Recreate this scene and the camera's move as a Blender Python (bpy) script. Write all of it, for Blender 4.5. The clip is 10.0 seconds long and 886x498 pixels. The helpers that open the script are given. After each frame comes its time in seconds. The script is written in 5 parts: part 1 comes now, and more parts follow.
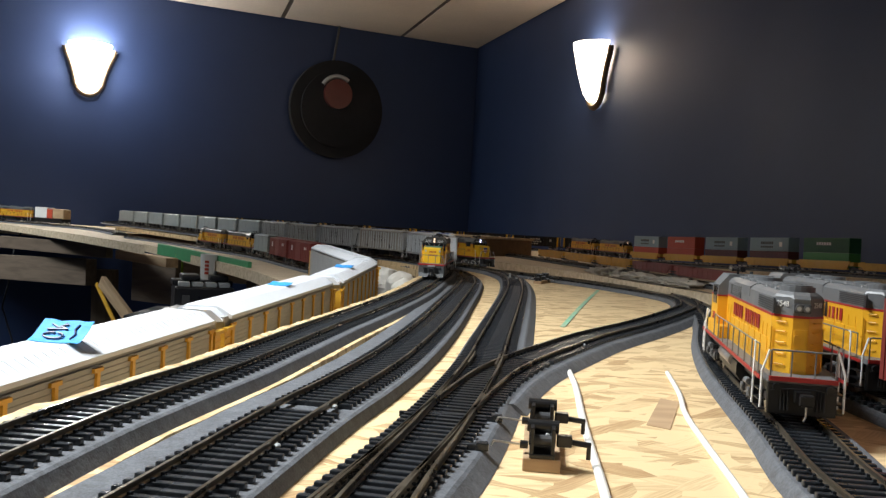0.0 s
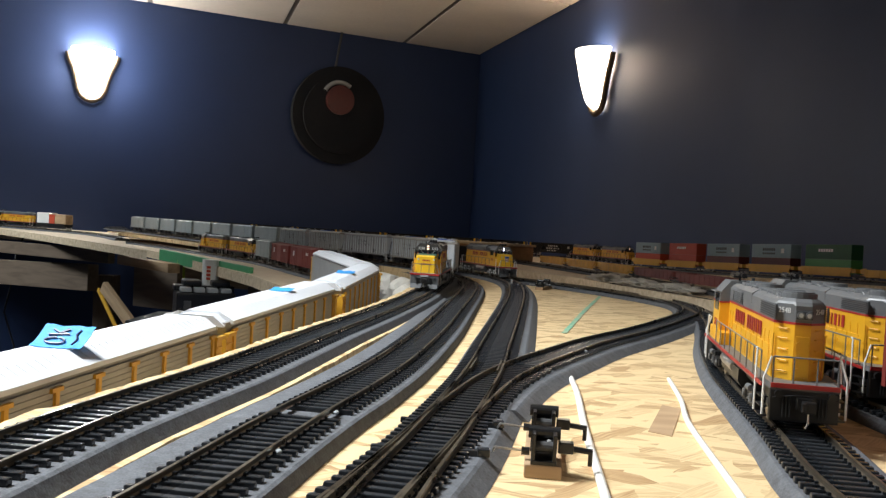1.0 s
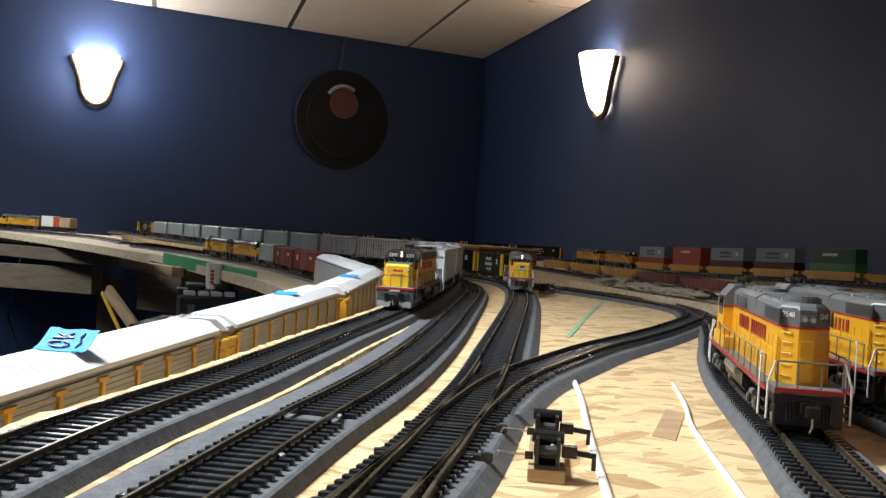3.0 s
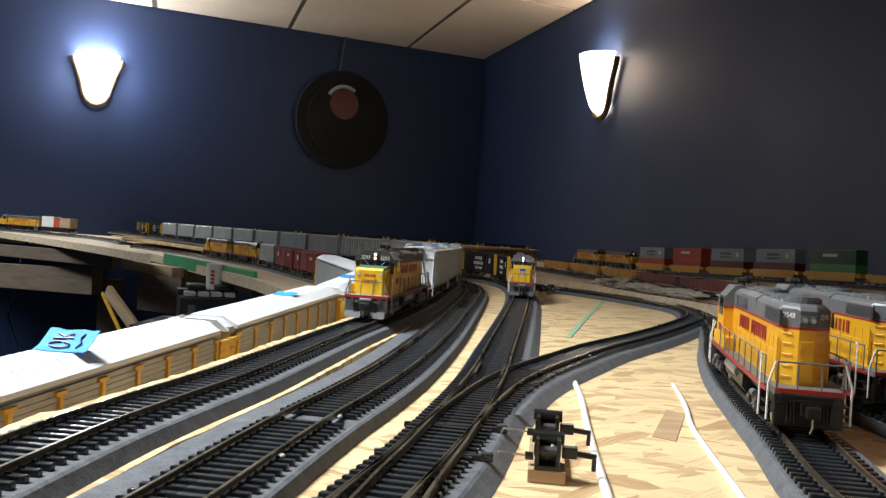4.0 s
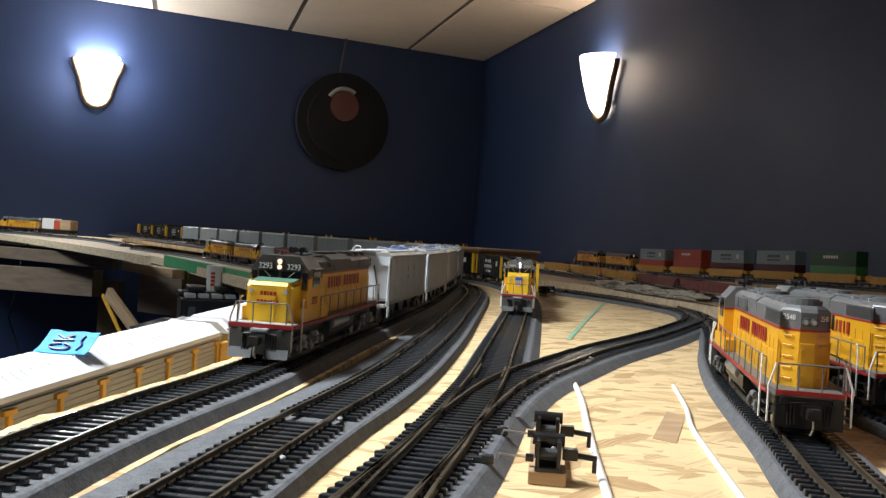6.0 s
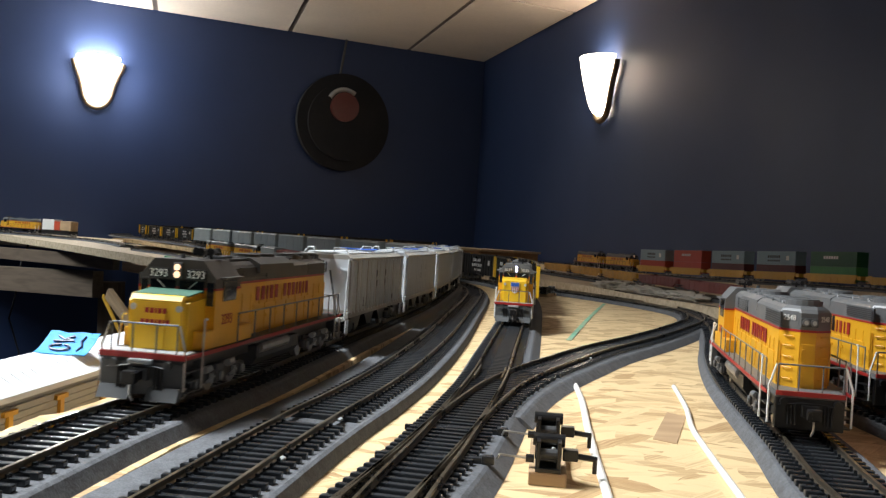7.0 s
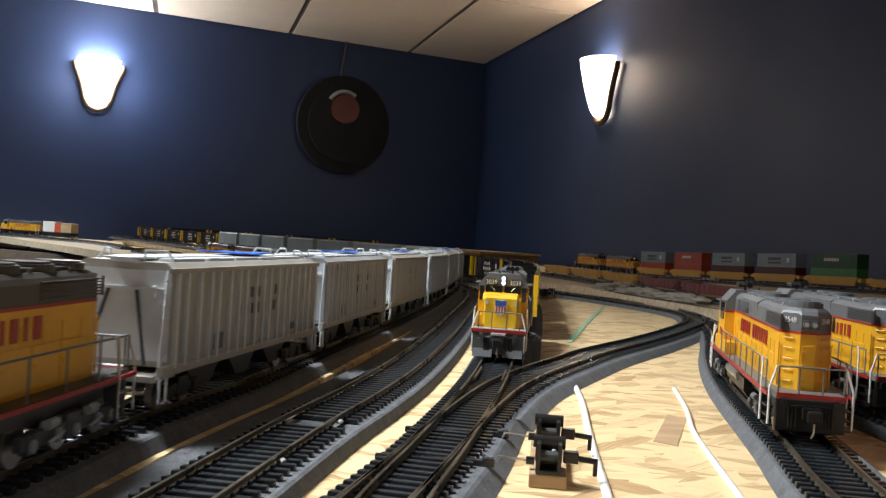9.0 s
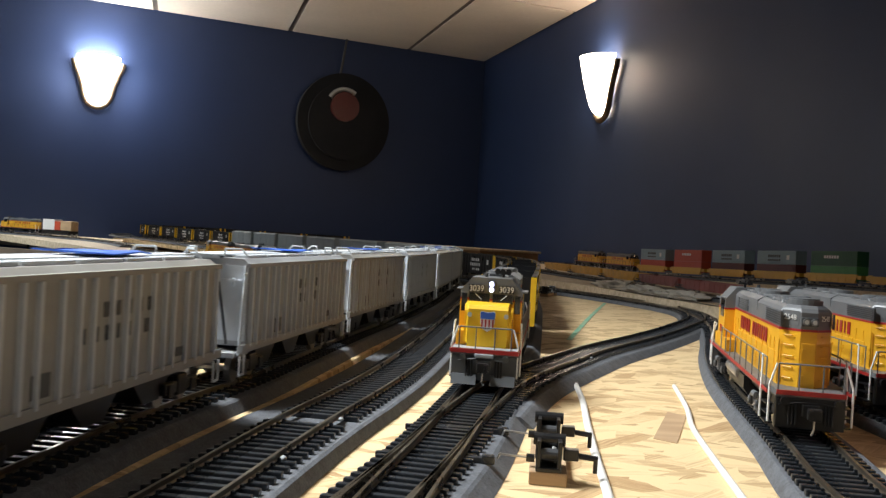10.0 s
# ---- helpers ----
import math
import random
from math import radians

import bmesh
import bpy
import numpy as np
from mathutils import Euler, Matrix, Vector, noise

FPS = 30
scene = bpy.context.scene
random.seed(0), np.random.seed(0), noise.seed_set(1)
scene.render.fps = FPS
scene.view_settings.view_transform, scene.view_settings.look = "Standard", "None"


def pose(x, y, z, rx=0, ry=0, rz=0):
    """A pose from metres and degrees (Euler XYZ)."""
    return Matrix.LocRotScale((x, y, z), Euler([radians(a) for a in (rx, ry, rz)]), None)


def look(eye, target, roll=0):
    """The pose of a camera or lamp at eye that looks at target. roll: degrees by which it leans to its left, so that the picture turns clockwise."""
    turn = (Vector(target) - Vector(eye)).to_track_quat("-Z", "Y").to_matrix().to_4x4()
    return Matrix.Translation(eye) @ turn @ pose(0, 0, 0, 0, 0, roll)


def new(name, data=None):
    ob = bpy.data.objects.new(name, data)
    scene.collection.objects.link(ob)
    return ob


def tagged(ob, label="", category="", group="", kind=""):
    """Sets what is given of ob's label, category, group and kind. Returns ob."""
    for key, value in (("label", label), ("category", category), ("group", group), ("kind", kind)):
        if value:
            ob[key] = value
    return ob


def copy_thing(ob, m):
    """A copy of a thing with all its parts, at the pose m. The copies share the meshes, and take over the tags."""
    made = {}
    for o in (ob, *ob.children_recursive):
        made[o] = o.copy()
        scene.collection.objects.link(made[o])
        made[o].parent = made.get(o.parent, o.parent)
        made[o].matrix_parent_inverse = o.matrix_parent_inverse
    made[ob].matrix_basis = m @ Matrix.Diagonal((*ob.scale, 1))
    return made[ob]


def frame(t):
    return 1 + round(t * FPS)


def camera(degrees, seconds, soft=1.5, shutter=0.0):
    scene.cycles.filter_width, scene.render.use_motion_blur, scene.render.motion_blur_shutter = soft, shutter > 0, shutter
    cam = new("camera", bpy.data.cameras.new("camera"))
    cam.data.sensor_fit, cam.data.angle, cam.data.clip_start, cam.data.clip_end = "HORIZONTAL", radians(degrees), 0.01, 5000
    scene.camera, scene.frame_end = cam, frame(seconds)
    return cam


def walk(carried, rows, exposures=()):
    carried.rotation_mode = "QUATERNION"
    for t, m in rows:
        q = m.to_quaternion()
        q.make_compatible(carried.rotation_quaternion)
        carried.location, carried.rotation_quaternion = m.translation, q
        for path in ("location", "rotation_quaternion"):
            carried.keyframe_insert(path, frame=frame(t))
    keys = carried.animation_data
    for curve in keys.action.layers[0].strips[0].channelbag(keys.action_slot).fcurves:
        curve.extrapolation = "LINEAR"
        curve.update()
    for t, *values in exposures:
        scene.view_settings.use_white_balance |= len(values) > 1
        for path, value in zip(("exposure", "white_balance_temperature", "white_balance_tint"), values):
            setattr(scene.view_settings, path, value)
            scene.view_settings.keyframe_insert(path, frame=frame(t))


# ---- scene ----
SECONDS = 10.0
cam = camera(49.50, SECONDS, soft=1.35, shutter=0.5)
EYE = Vector((0.0, 0.0, 0.0665))
PITCH, LEAN = -0.708, 3.6
LENS = 1700.0
# seconds, drift to the side, drift in height, extra lean: a camera that settles on its stand
DRIFT = ((0, -9.8, -19.6, -.18), (.5, -8.4, -16.2, -.12), (1, -6.8, -9.0, -.08), (1.5, -5.3, -8.2, -.10),
         (2, -3.9, -6.4, -.11), (2.5, -1.5, -3.8, -.05), (4, 0, -1.1, 0), (4.5, 0, -1.2, .01), (5, 0, 0, 0),
         (5.5, .2, 1.1, -.01), (7, 1, 3.3, -.04), (7.5, 1, 3.3, -.03), (8, 1, 3.0, -.02), (8.5, 1, 3.9, -.01),
         (9, 1.6, 7.0, -.04), (9.5, 1.9, 6.5, -.06), (10, 1.6, 2.7, -.08))


def aim(dx, dy, lean):
    base = pose(0, 0, 0, 90 + PITCH, 0, 0)
    turn = pose(0, 0, 0, math.degrees(dy / LENS), math.degrees(dx / LENS), 0)
    return Matrix.Translation(EYE) @ base @ pose(0, 0, 0, 0, 0, LEAN) @ turn @ pose(0, 0, 0, 0, 0, lean)


walk(cam, [(t, aim(dx, dy, ln)) for t, dx, dy, ln in DRIFT], exposures=[(0, 0.0), (10, 0.0)])

# ---------------------------------------------------------------- light
world = bpy.data.worlds.new("room_air")
scene.world = world
world.use_nodes = True
world.node_tree.nodes["Background"].inputs[0].default_value = (0.5, 0.6, 0.8, 1)
world.node_tree.nodes["Background"].inputs[1].default_value = 0.02


def lamp(name, kind, at, target, energy, color, size=0.1, size_y=None):
    data = bpy.data.lights.new(name, kind)
    data.energy, data.color = energy, color
    if kind == "AREA":
        data.size = size
        if size_y:
            data.shape, data.size_y = "RECTANGLE", size_y
    else:
        data.shadow_soft_size = size
    ob = new(name, data)
    ob.matrix_world = look(at, target)
    return ob


# ---------------------------------------------------------------- materials
def mat(name, color, rough=0.6, metal=0.0, vary=0.15, scale=200.0, bump=0.0, emit=None, strength=0.0, dirt=0.0, dirt_color=(0.03, 0.025, 0.02), coat=0.0):
    m = bpy.data.materials.new(name)
    m.use_nodes = True
    nt = m.node_tree
    b = nt.nodes["Principled BSDF"]
    b.inputs["Roughness"].default_value = rough
    b.inputs["Metallic"].default_value = metal
    b.inputs["Coat Weight"].default_value = coat
    tc = nt.nodes.new("ShaderNodeTexCoord")
    n1 = nt.nodes.new("ShaderNodeTexNoise")
    n1.inputs["Scale"].default_value, n1.inputs["Detail"].default_value = scale, 6
    nt.links.new(tc.outputs["Object"], n1.inputs["Vector"])
    n2 = nt.nodes.new("ShaderNodeTexNoise")
    n2.inputs["Scale"].default_value, n2.inputs["Detail"].default_value = scale * 0.12, 3
    nt.links.new(tc.outputs["Object"], n2.inputs["Vector"])
    add = nt.nodes.new("ShaderNodeMath")
    add.operation = "ADD"
    nt.links.new(n1.outputs["Fac"], add.inputs[0])
    nt.links.new(n2.outputs["Fac"], add.inputs[1])
    rng = nt.nodes.new("ShaderNodeMapRange")
    rng.inputs[1].default_value, rng.inputs[2].default_value = 0.6, 1.4
    rng.inputs[3].default_value, rng.inputs[4].default_value = 1 - vary, 1 + vary
    nt.links.new(add.outputs[0], rng.inputs[0])
    mul = nt.nodes.new("ShaderNodeVectorMath")
    mul.operation = "SCALE"
    mul.inputs[0].default_value = color
    nt.links.new(rng.outputs[0], mul.inputs["Scale"])
    out = mul.outputs[0]
    if dirt:
        n3 = nt.nodes.new("ShaderNodeTexNoise")
        n3.inputs["Scale"].default_value, n3.inputs["Detail"].default_value = scale * 0.3, 8
        nt.links.new(tc.outputs["Object"], n3.inputs["Vector"])
        r3 = nt.nodes.new("ShaderNodeMapRange")
        r3.inputs[1].default_value, r3.inputs[2].default_value = 0.45, 0.75
        r3.inputs[3].default_value, r3.inputs[4].default_value = 0, dirt
        nt.links.new(n3.outputs["Fac"], r3.inputs[0])
        mx = nt.nodes.new("ShaderNodeMix")
        mx.data_type = "RGBA"
        nt.links.new(r3.outputs[0], mx.inputs[0])
        nt.links.new(out, mx.inputs[6])
        mx.inputs[7].default_value = (*dirt_color, 1)
        out = mx.outputs[2]
    nt.links.new(out, b.inputs["Base Color"])
    rr = nt.nodes.new("ShaderNodeMapRange")
    rr.inputs[1].default_value, rr.inputs[2].default_value = 0.3, 0.7
    rr.inputs[3].default_value, rr.inputs[4].default_value = max(0.03, rough - 0.1), min(1, rough + 0.1)
    nt.links.new(n2.outputs["Fac"], rr.inputs[0])
    nt.links.new(rr.outputs[0], b.inputs["Roughness"])
    if bump:
        bp = nt.nodes.new("ShaderNodeBump")
        bp.inputs["Strength"].default_value = 0.6
        bp.inputs["Distance"].default_value = bump
        nt.links.new(n1.outputs["Fac"], bp.inputs["Height"])
        nt.links.new(bp.outputs[0], b.inputs["Normal"])
    if emit:
        b.inputs["Emission Color"].default_value = (*emit, 1)
        b.inputs["Emission Strength"].default_value = strength
    return m


def wood_mat(name, light, dark, stretch, scale, strands=False, rough=0.7):
    """Wood: grain drawn out along x; with strands, pressed flakes of many tones."""
    m = bpy.data.materials.new(name)
    m.use_nodes = True
    nt = m.node_tree
    b = nt.nodes["Principled BSDF"]
    b.inputs["Roughness"].default_value = rough
    tc = nt.nodes.new("ShaderNodeTexCoord")
    mp = nt.nodes.new("ShaderNodeMapping")
    mp.inputs["Scale"].default_value = stretch
    mp.inputs["Rotation"].default_value = (0, 0, radians(12) if strands else 0)
    nt.links.new(tc.outputs["Object"], mp.inputs["Vector"])
    n = nt.nodes.new("ShaderNodeTexNoise")
    n.inputs["Scale"].default_value, n.inputs["Detail"].default_value, n.inputs["Distortion"].default_value = scale, 8, 0.6
    nt.links.new(mp.outputs[0], n.inputs["Vector"])
    fac = n.outputs["Fac"]
    bumpsrc = n.outputs["Fac"]
    if strands:
        warp = nt.nodes.new("ShaderNodeTexNoise")
        warp.inputs["Scale"].default_value = 22
        nt.links.new(tc.outputs["Object"], warp.inputs["Vector"])
        wsc = nt.nodes.new("ShaderNodeVectorMath")
        wsc.operation = "SCALE"
        wsc.inputs["Scale"].default_value = 1.4
        nt.links.new(warp.outputs["Color"], wsc.inputs[0])
        layers = []
        for angle, size in ((14, stretch), (-31, tuple(1.25 * q for q in stretch)), (52, tuple(1.1 * q for q in stretch))):
            turn = nt.nodes.new("ShaderNodeMapping")
            turn.vector_type = "TEXTURE"
            turn.inputs["Rotation"].default_value = (0, 0, radians(angle))
            nt.links.new(tc.outputs["Object"], turn.inputs["Vector"])
            sc = nt.nodes.new("ShaderNodeVectorMath")
            sc.operation = "MULTIPLY"
            sc.inputs[1].default_value = size
            nt.links.new(turn.outputs[0], sc.inputs[0])
            wad = nt.nodes.new("ShaderNodeVectorMath")
            nt.links.new(sc.outputs[0], wad.inputs[0])
            nt.links.new(wsc.outputs[0], wad.inputs[1])
            v = nt.nodes.new("ShaderNodeTexVoronoi")
            v.inputs["Scale"].default_value = 1.0
            nt.links.new(wad.outputs[0], v.inputs["Vector"])
            sep = nt.nodes.new("ShaderNodeSeparateColor")
            nt.links.new(v.outputs["Color"], sep.inputs[0])
            fib = nt.nodes.new("ShaderNodeTexNoise")
            fib.inputs["Scale"].default_value, fib.inputs["Detail"].default_value = 1.0, 5
            fsc = nt.nodes.new("ShaderNodeVectorMath")
            fsc.operation = "MULTIPLY"
            fsc.inputs[1].default_value = (1.2, 9, 3)
            nt.links.new(wad.outputs[0], fsc.inputs[0])
            nt.links.new(fsc.outputs[0], fib.inputs["Vector"])
            tone = nt.nodes.new("ShaderNodeMath")
            tone.operation = "MULTIPLY_ADD"
            tone.inputs[1].default_value = 0.55
            half = nt.nodes.new("ShaderNodeMath")
            half.operation = "MULTIPLY"
            half.inputs[1].default_value = 0.62
            nt.links.new(fib.outputs["Fac"], half.inputs[0])
            nt.links.new(sep.outputs[0], tone.inputs[0])
            nt.links.new(half.outputs[0], tone.inputs[2])
            layers.append((tone.outputs[0], sep.outputs[1]))
        fac = layers[0][0]
        for top, cover in layers[1:]:
            on = nt.nodes.new("ShaderNodeMath")
            on.operation = "GREATER_THAN"
            on.inputs[1].default_value = 0.66
            nt.links.new(cover, on.inputs[0])
            lay = nt.nodes.new("ShaderNodeMix")
            nt.links.new(on.outputs[0], lay.inputs[0])
            nt.links.new(fac, lay.inputs[2])
            nt.links.new(top, lay.inputs[3])
            fac = lay.outputs[0]
        bumpsrc = fac
    ramp = nt.nodes.new("ShaderNodeValToRGB")
    ramp.color_ramp.elements[0].position, ramp.color_ramp.elements[0].color = 0.22, (*dark, 1)
    ramp.color_ramp.elements[1].position, ramp.color_ramp.elements[1].color = 0.62, (*light, 1)
    nt.links.new(fac, ramp.inputs[0])
    nt.links.new(ramp.outputs[0], b.inputs["Base Color"])
    bp = nt.nodes.new("ShaderNodeBump")
    bp.inputs["Strength"].default_value, bp.inputs["Distance"].default_value = 0.5, 0.0006
    nt.links.new(bumpsrc, bp.inputs["Height"])
    nt.links.new(bp.outputs[0], b.inputs["Normal"])
    return m


M = dict(
    wall=mat("navy_wall_paint", (0.020, 0.042, 0.120), 0.55, vary=0.08, scale=6, bump=0.0006),
    tile=mat("ceiling_tile_fibre", (0.76, 0.69, 0.60), 0.9, vary=0.06, scale=60, bump=0.001),
    tbar=mat("ceiling_grid_metal", (0.12, 0.10, 0.08), 0.5, vary=0.05, scale=40),
    floor=mat("dark_floor", (0.014, 0.013, 0.013), 0.8, vary=0.3, scale=8),
    osb=wood_mat("strand_board", (0.75, 0.56, 0.31), (0.36, 0.205, 0.085), (34, 120, 40), 8.0, strands=True),
    ply=wood_mat("pale_plywood", (0.66, 0.54, 0.38), (0.40, 0.29, 0.17), (3, 30, 30), 4.0),
    pine=wood_mat("pine_lumber", (0.52, 0.36, 0.21), (0.28, 0.17, 0.09), (2, 22, 22), 3.0),
    # brown wood with the shade under the bench put into its colour
    shaded_wood=wood_mat("brown_wood_in_shade", (0.150, 0.108, 0.075), (0.08, 0.055, 0.036), (3, 26, 26), 3.0),
    card=wood_mat("brown_cardboard", (0.36, 0.22, 0.12), (0.24, 0.14, 0.075), (3, 26, 26), 3.0),
    bed=mat("grey_foam_roadbed", (0.112, 0.118, 0.130), 0.85, vary=0.55, scale=1300, bump=0.0004, dirt=0.3),
    tie=mat("black_plastic_sleeper", (0.022, 0.025, 0.029), 0.27, vary=0.35, scale=900, bump=0.0001),
    rail=mat("dark_nickel_rail", (0.25, 0.215, 0.165), 0.32, 0.85, vary=0.3, scale=260, dirt=0.4, dirt_color=(0.05, 0.03, 0.02)),
    yellow=mat("armour_yellow_paint", (0.78, 0.40, 0.020), 0.40, vary=0.05, scale=300, dirt=0.06),
    yellow2=mat("faded_yellow_paint", (0.72, 0.38, 0.03), 0.5, vary=0.10, scale=200, dirt=0.25),
    lemon=mat("bright_yellow_paint", (0.80, 0.48, 0.02), 0.38, vary=0.05, scale=300),
    grey=mat("harbour_grey_paint", (0.145, 0.15, 0.155), 0.45, vary=0.08, scale=300, dirt=0.08),
    palegrey=mat("pale_grey_plastic", (0.36, 0.38, 0.39), 0.4, vary=0.06, scale=300),
    dgrey=mat("dark_grey_frame", (0.055, 0.057, 0.06), 0.5, vary=0.15, scale=300),
    red=mat("red_stripe_paint", (0.36, 0.022, 0.020), 0.45, vary=0.05, scale=300),
    black=mat("black_plastic", (0.010, 0.010, 0.011), 0.35, vary=0.2, scale=300),
    glass=mat("dark_window_glass", (0.012, 0.014, 0.016), 0.08, vary=0.05, scale=100, coat=0.6),
    white=mat("white_wire_paint", (0.78, 0.78, 0.76), 0.4, vary=0.04, scale=300),
    metal=mat("bare_metal", (0.55, 0.53, 0.50), 0.35, 0.9, vary=0.2, scale=300),
    silver=mat("silver_grey_car_paint", (0.60, 0.63, 0.66), 0.42, vary=0.06, scale=160, dirt=0.22, dirt_color=(0.16, 0.14, 0.11)),
    greypanel=mat("weathered_grey_panel", (0.35, 0.355, 0.36), 0.5, vary=0.10, scale=160, dirt=0.25, dirt_color=(0.13, 0.12, 0.10)),
    umber=mat("sooty_roof_paint", (0.050, 0.046, 0.042), 0.45, vary=0.2, scale=250, dirt=0.15),
    slategrey=mat("pilot_grey_paint", (0.085, 0.09, 0.094), 0.45, vary=0.12, scale=300, dirt=0.15),
    tan=mat("weathered_tan_car_paint", (0.36, 0.345, 0.315), 0.5, vary=0.08, scale=160, dirt=0.3, dirt_color=(0.17, 0.14, 0.10)),
    sage=mat("sage_grey_car_paint", (0.36, 0.40, 0.41), 0.5, vary=0.08, scale=120, dirt=0.2),
    boxred=mat("oxide_red_car_paint", (0.22, 0.04, 0.034), 0.5, vary=0.12, scale=120, dirt=0.2),
    rackside=mat("galvanised_side_panel", (0.33, 0.33, 0.325), 0.5, vary=0.08, scale=200, dirt=0.2, dirt_color=(0.16, 0.15, 0.13)),
    rackroof=mat("white_roof_panel", (0.68, 0.70, 0.73), 0.45, vary=0.03, scale=120),
    racktrim=mat("mustard_end_paint", (0.62, 0.34, 0.03), 0.45, vary=0.08, scale=300),
    tape=mat("blue_masking_tape", (0.03, 0.28, 0.66), 0.65, vary=0.08, scale=400, bump=0.0001),
    tape2=mat("deep_blue_tape", (0.03, 0.12, 0.52), 0.6, vary=0.12, scale=400),
    ink=mat("marker_ink", (0.02, 0.03, 0.10), 0.5),
    orange=mat("orange_container", (0.52, 0.075, 0.036), 0.5, vary=0.08, scale=60),
    slate=mat("slate_blue_container", (0.27, 0.38, 0.46), 0.5, vary=0.06, scale=60),
    maroon=mat("maroon_container", (0.11, 0.02, 0.017), 0.5, vary=0.1, scale=60),
    green=mat("dark_green_container", (0.016, 0.10, 0.038), 0.5, vary=0.08, scale=60),
    green3=mat("mid_green_container", (0.065, 0.28, 0.08), 0.5, vary=0.08, scale=60),
    green2=mat("green_paint", (0.06, 0.28, 0.12), 0.6, vary=0.12, scale=80),
    mint=mat("mint_marker_line", (0.22, 0.50, 0.34), 0.7, vary=0.25, scale=300, dirt=0.8, dirt_color=(0.60, 0.47, 0.28)),
    wire=mat("white_wire_sheath", (0.85, 0.83, 0.78), 0.45, vary=0.04, scale=200),
    plaster=mat("white_plaster", (0.62, 0.59, 0.53), 0.9, vary=0.15, scale=60, bump=0.002),
    blueshield=mat("blue_shield", (0.03, 0.10, 0.40), 0.5),
    lampwarm=mat("headlight_lens", (0.9, 0.85, 0.7), 0.2, emit=(1.0, 0.62, 0.38), strength=1.5),
    lampcold=mat("led_headlight_lens", (0.9, 0.9, 1.0), 0.2, emit=(0.62, 0.66, 1.0), strength=5.0),
    clear=mat("unlit_lens", (0.5, 0.5, 0.48), 0.15, vary=0.05, scale=100),
    bowl_bright=mat("bright_frosted_bowl", (0.9, 0.88, 0.84), 0.4, vary=0.02, scale=30, emit=(1.0, 0.92, 0.84), strength=62.0),
    matte=mat("matte_black_metal", (0.011, 0.013, 0.017), 0.9, vary=0.2, scale=40),
    noseg=mat("dull_green_panel", (0.055, 0.14, 0.10), 0.5, vary=0.08, scale=300),
    bowl=mat("frosted_glass_bowl", (0.9, 0.88, 0.84), 0.4, vary=0.02, scale=30, emit=(1.0, 0.86, 0.66), strength=14.0),
    bronze=mat("brushed_bronze", (0.20, 0.14, 0.09), 0.4, 0.7, vary=0.15, scale=80),
    limetape=mat("lime_label", (0.45, 0.62, 0.05), 0.6, vary=0.08, scale=80),
    panel=mat("unseen_panel_diffuser", (0.9, 0.9, 0.9), 0.4, emit=(1.0, 0.93, 0.82), strength=2.0),
)

# ---------------------------------------------------------------- mesh helpers
V = Vector


def box(bm, x0, x1, y0, y1, z0, z1, bevel=0.0, m=None):
    r = bmesh.ops.create_cube(bm, size=1)
    vs = r["verts"]
    mm = Matrix.Translation(((x0 + x1) / 2, (y0 + y1) / 2, (z0 + z1) / 2)) @ Matrix.Diagonal((x1 - x0, y1 - y0, z1 - z0, 1))
    bmesh.ops.transform(bm, matrix=(m @ mm) if m else mm, verts=vs)
    if bevel:
        es = list({e for v in vs for e in v.link_edges})
        bmesh.ops.bevel(bm, geom=es, offset=bevel, segments=2, affect="EDGES", profile=0.6)
    return bm


def cyl(bm, a, b, r, seg=10, r2=None):
    a, b = V(a), V(b)
    d = b - a
    m = Matrix.Translation((a + b) / 2) @ d.to_track_quat("Z", "Y").to_matrix().to_4x4()
    bmesh.ops.create_cone(bm, cap_ends=True, segments=seg, radius1=r, radius2=r if r2 is None else r2, depth=d.length, matrix=m)
    return bm


def prism(bm, profile, x0, x1, axis="X"):
    """A closed profile of (y, z) drawn out along x, or of (x, z) along y."""
    def p(u, w, s):
        return (s, u, w) if axis == "X" else (u, s, w)
    a = [bm.verts.new(p(u, w, x0)) for u, w in profile]
    b = [bm.verts.new(p(u, w, x1)) for u, w in profile]
    n = len(profile)
    fs = [bm.faces.new(a), bm.faces.new(list(reversed(b)))]
    for i in range(n):
        fs.append(bm.faces.new((a[i], b[i], b[(i + 1) % n], a[(i + 1) % n])))
    bmesh.ops.recalc_face_normals(bm, faces=fs)
    return bm


def loft(bm, rings):
    """A closed solid through plan outlines, each a pair of points and height."""
    made = [[bm.verts.new((x, y, z)) for x, y in pts] for pts, z in rings]
    n = len(made[0])
    fs = [bm.faces.new(list(reversed(made[0]))), bm.faces.new(made[-1])]
    for a, b in zip(made[:-1], made[1:]):
        for i in range(n):
            fs.append(bm.faces.new((a[i], a[(i + 1) % n], b[(i + 1) % n], b[i])))
    bmesh.ops.recalc_face_normals(bm, faces=fs)
    return bm


def tube(bm, pts, r, seg=6):
    for a, b in zip(pts[:-1], pts[1:]):
        cyl(bm, a, b, r, seg)
    return bm


def part(name, bm, material, parent=None, label="", smooth=False):
    me = bpy.data.meshes.new(name)
    bm.to_mesh(me)
    bm.free()
    me.materials.append(M[material] if isinstance(material, str) else material)
    if smooth:
        for f in me.polygons:
            f.use_smooth = True
    ob = new(name, me)
    if parent:
        ob.parent = parent
    if label:
        tagged(ob, label)
    return ob


def thing(name, label, category, group="", at=None, kind=""):
    ob = new(name)
    ob.empty_display_size = 0.02
    tagged(ob, label, category, group, kind)
    if at:
        ob.matrix_basis = at
    return ob


def nb():
    return bmesh.new()


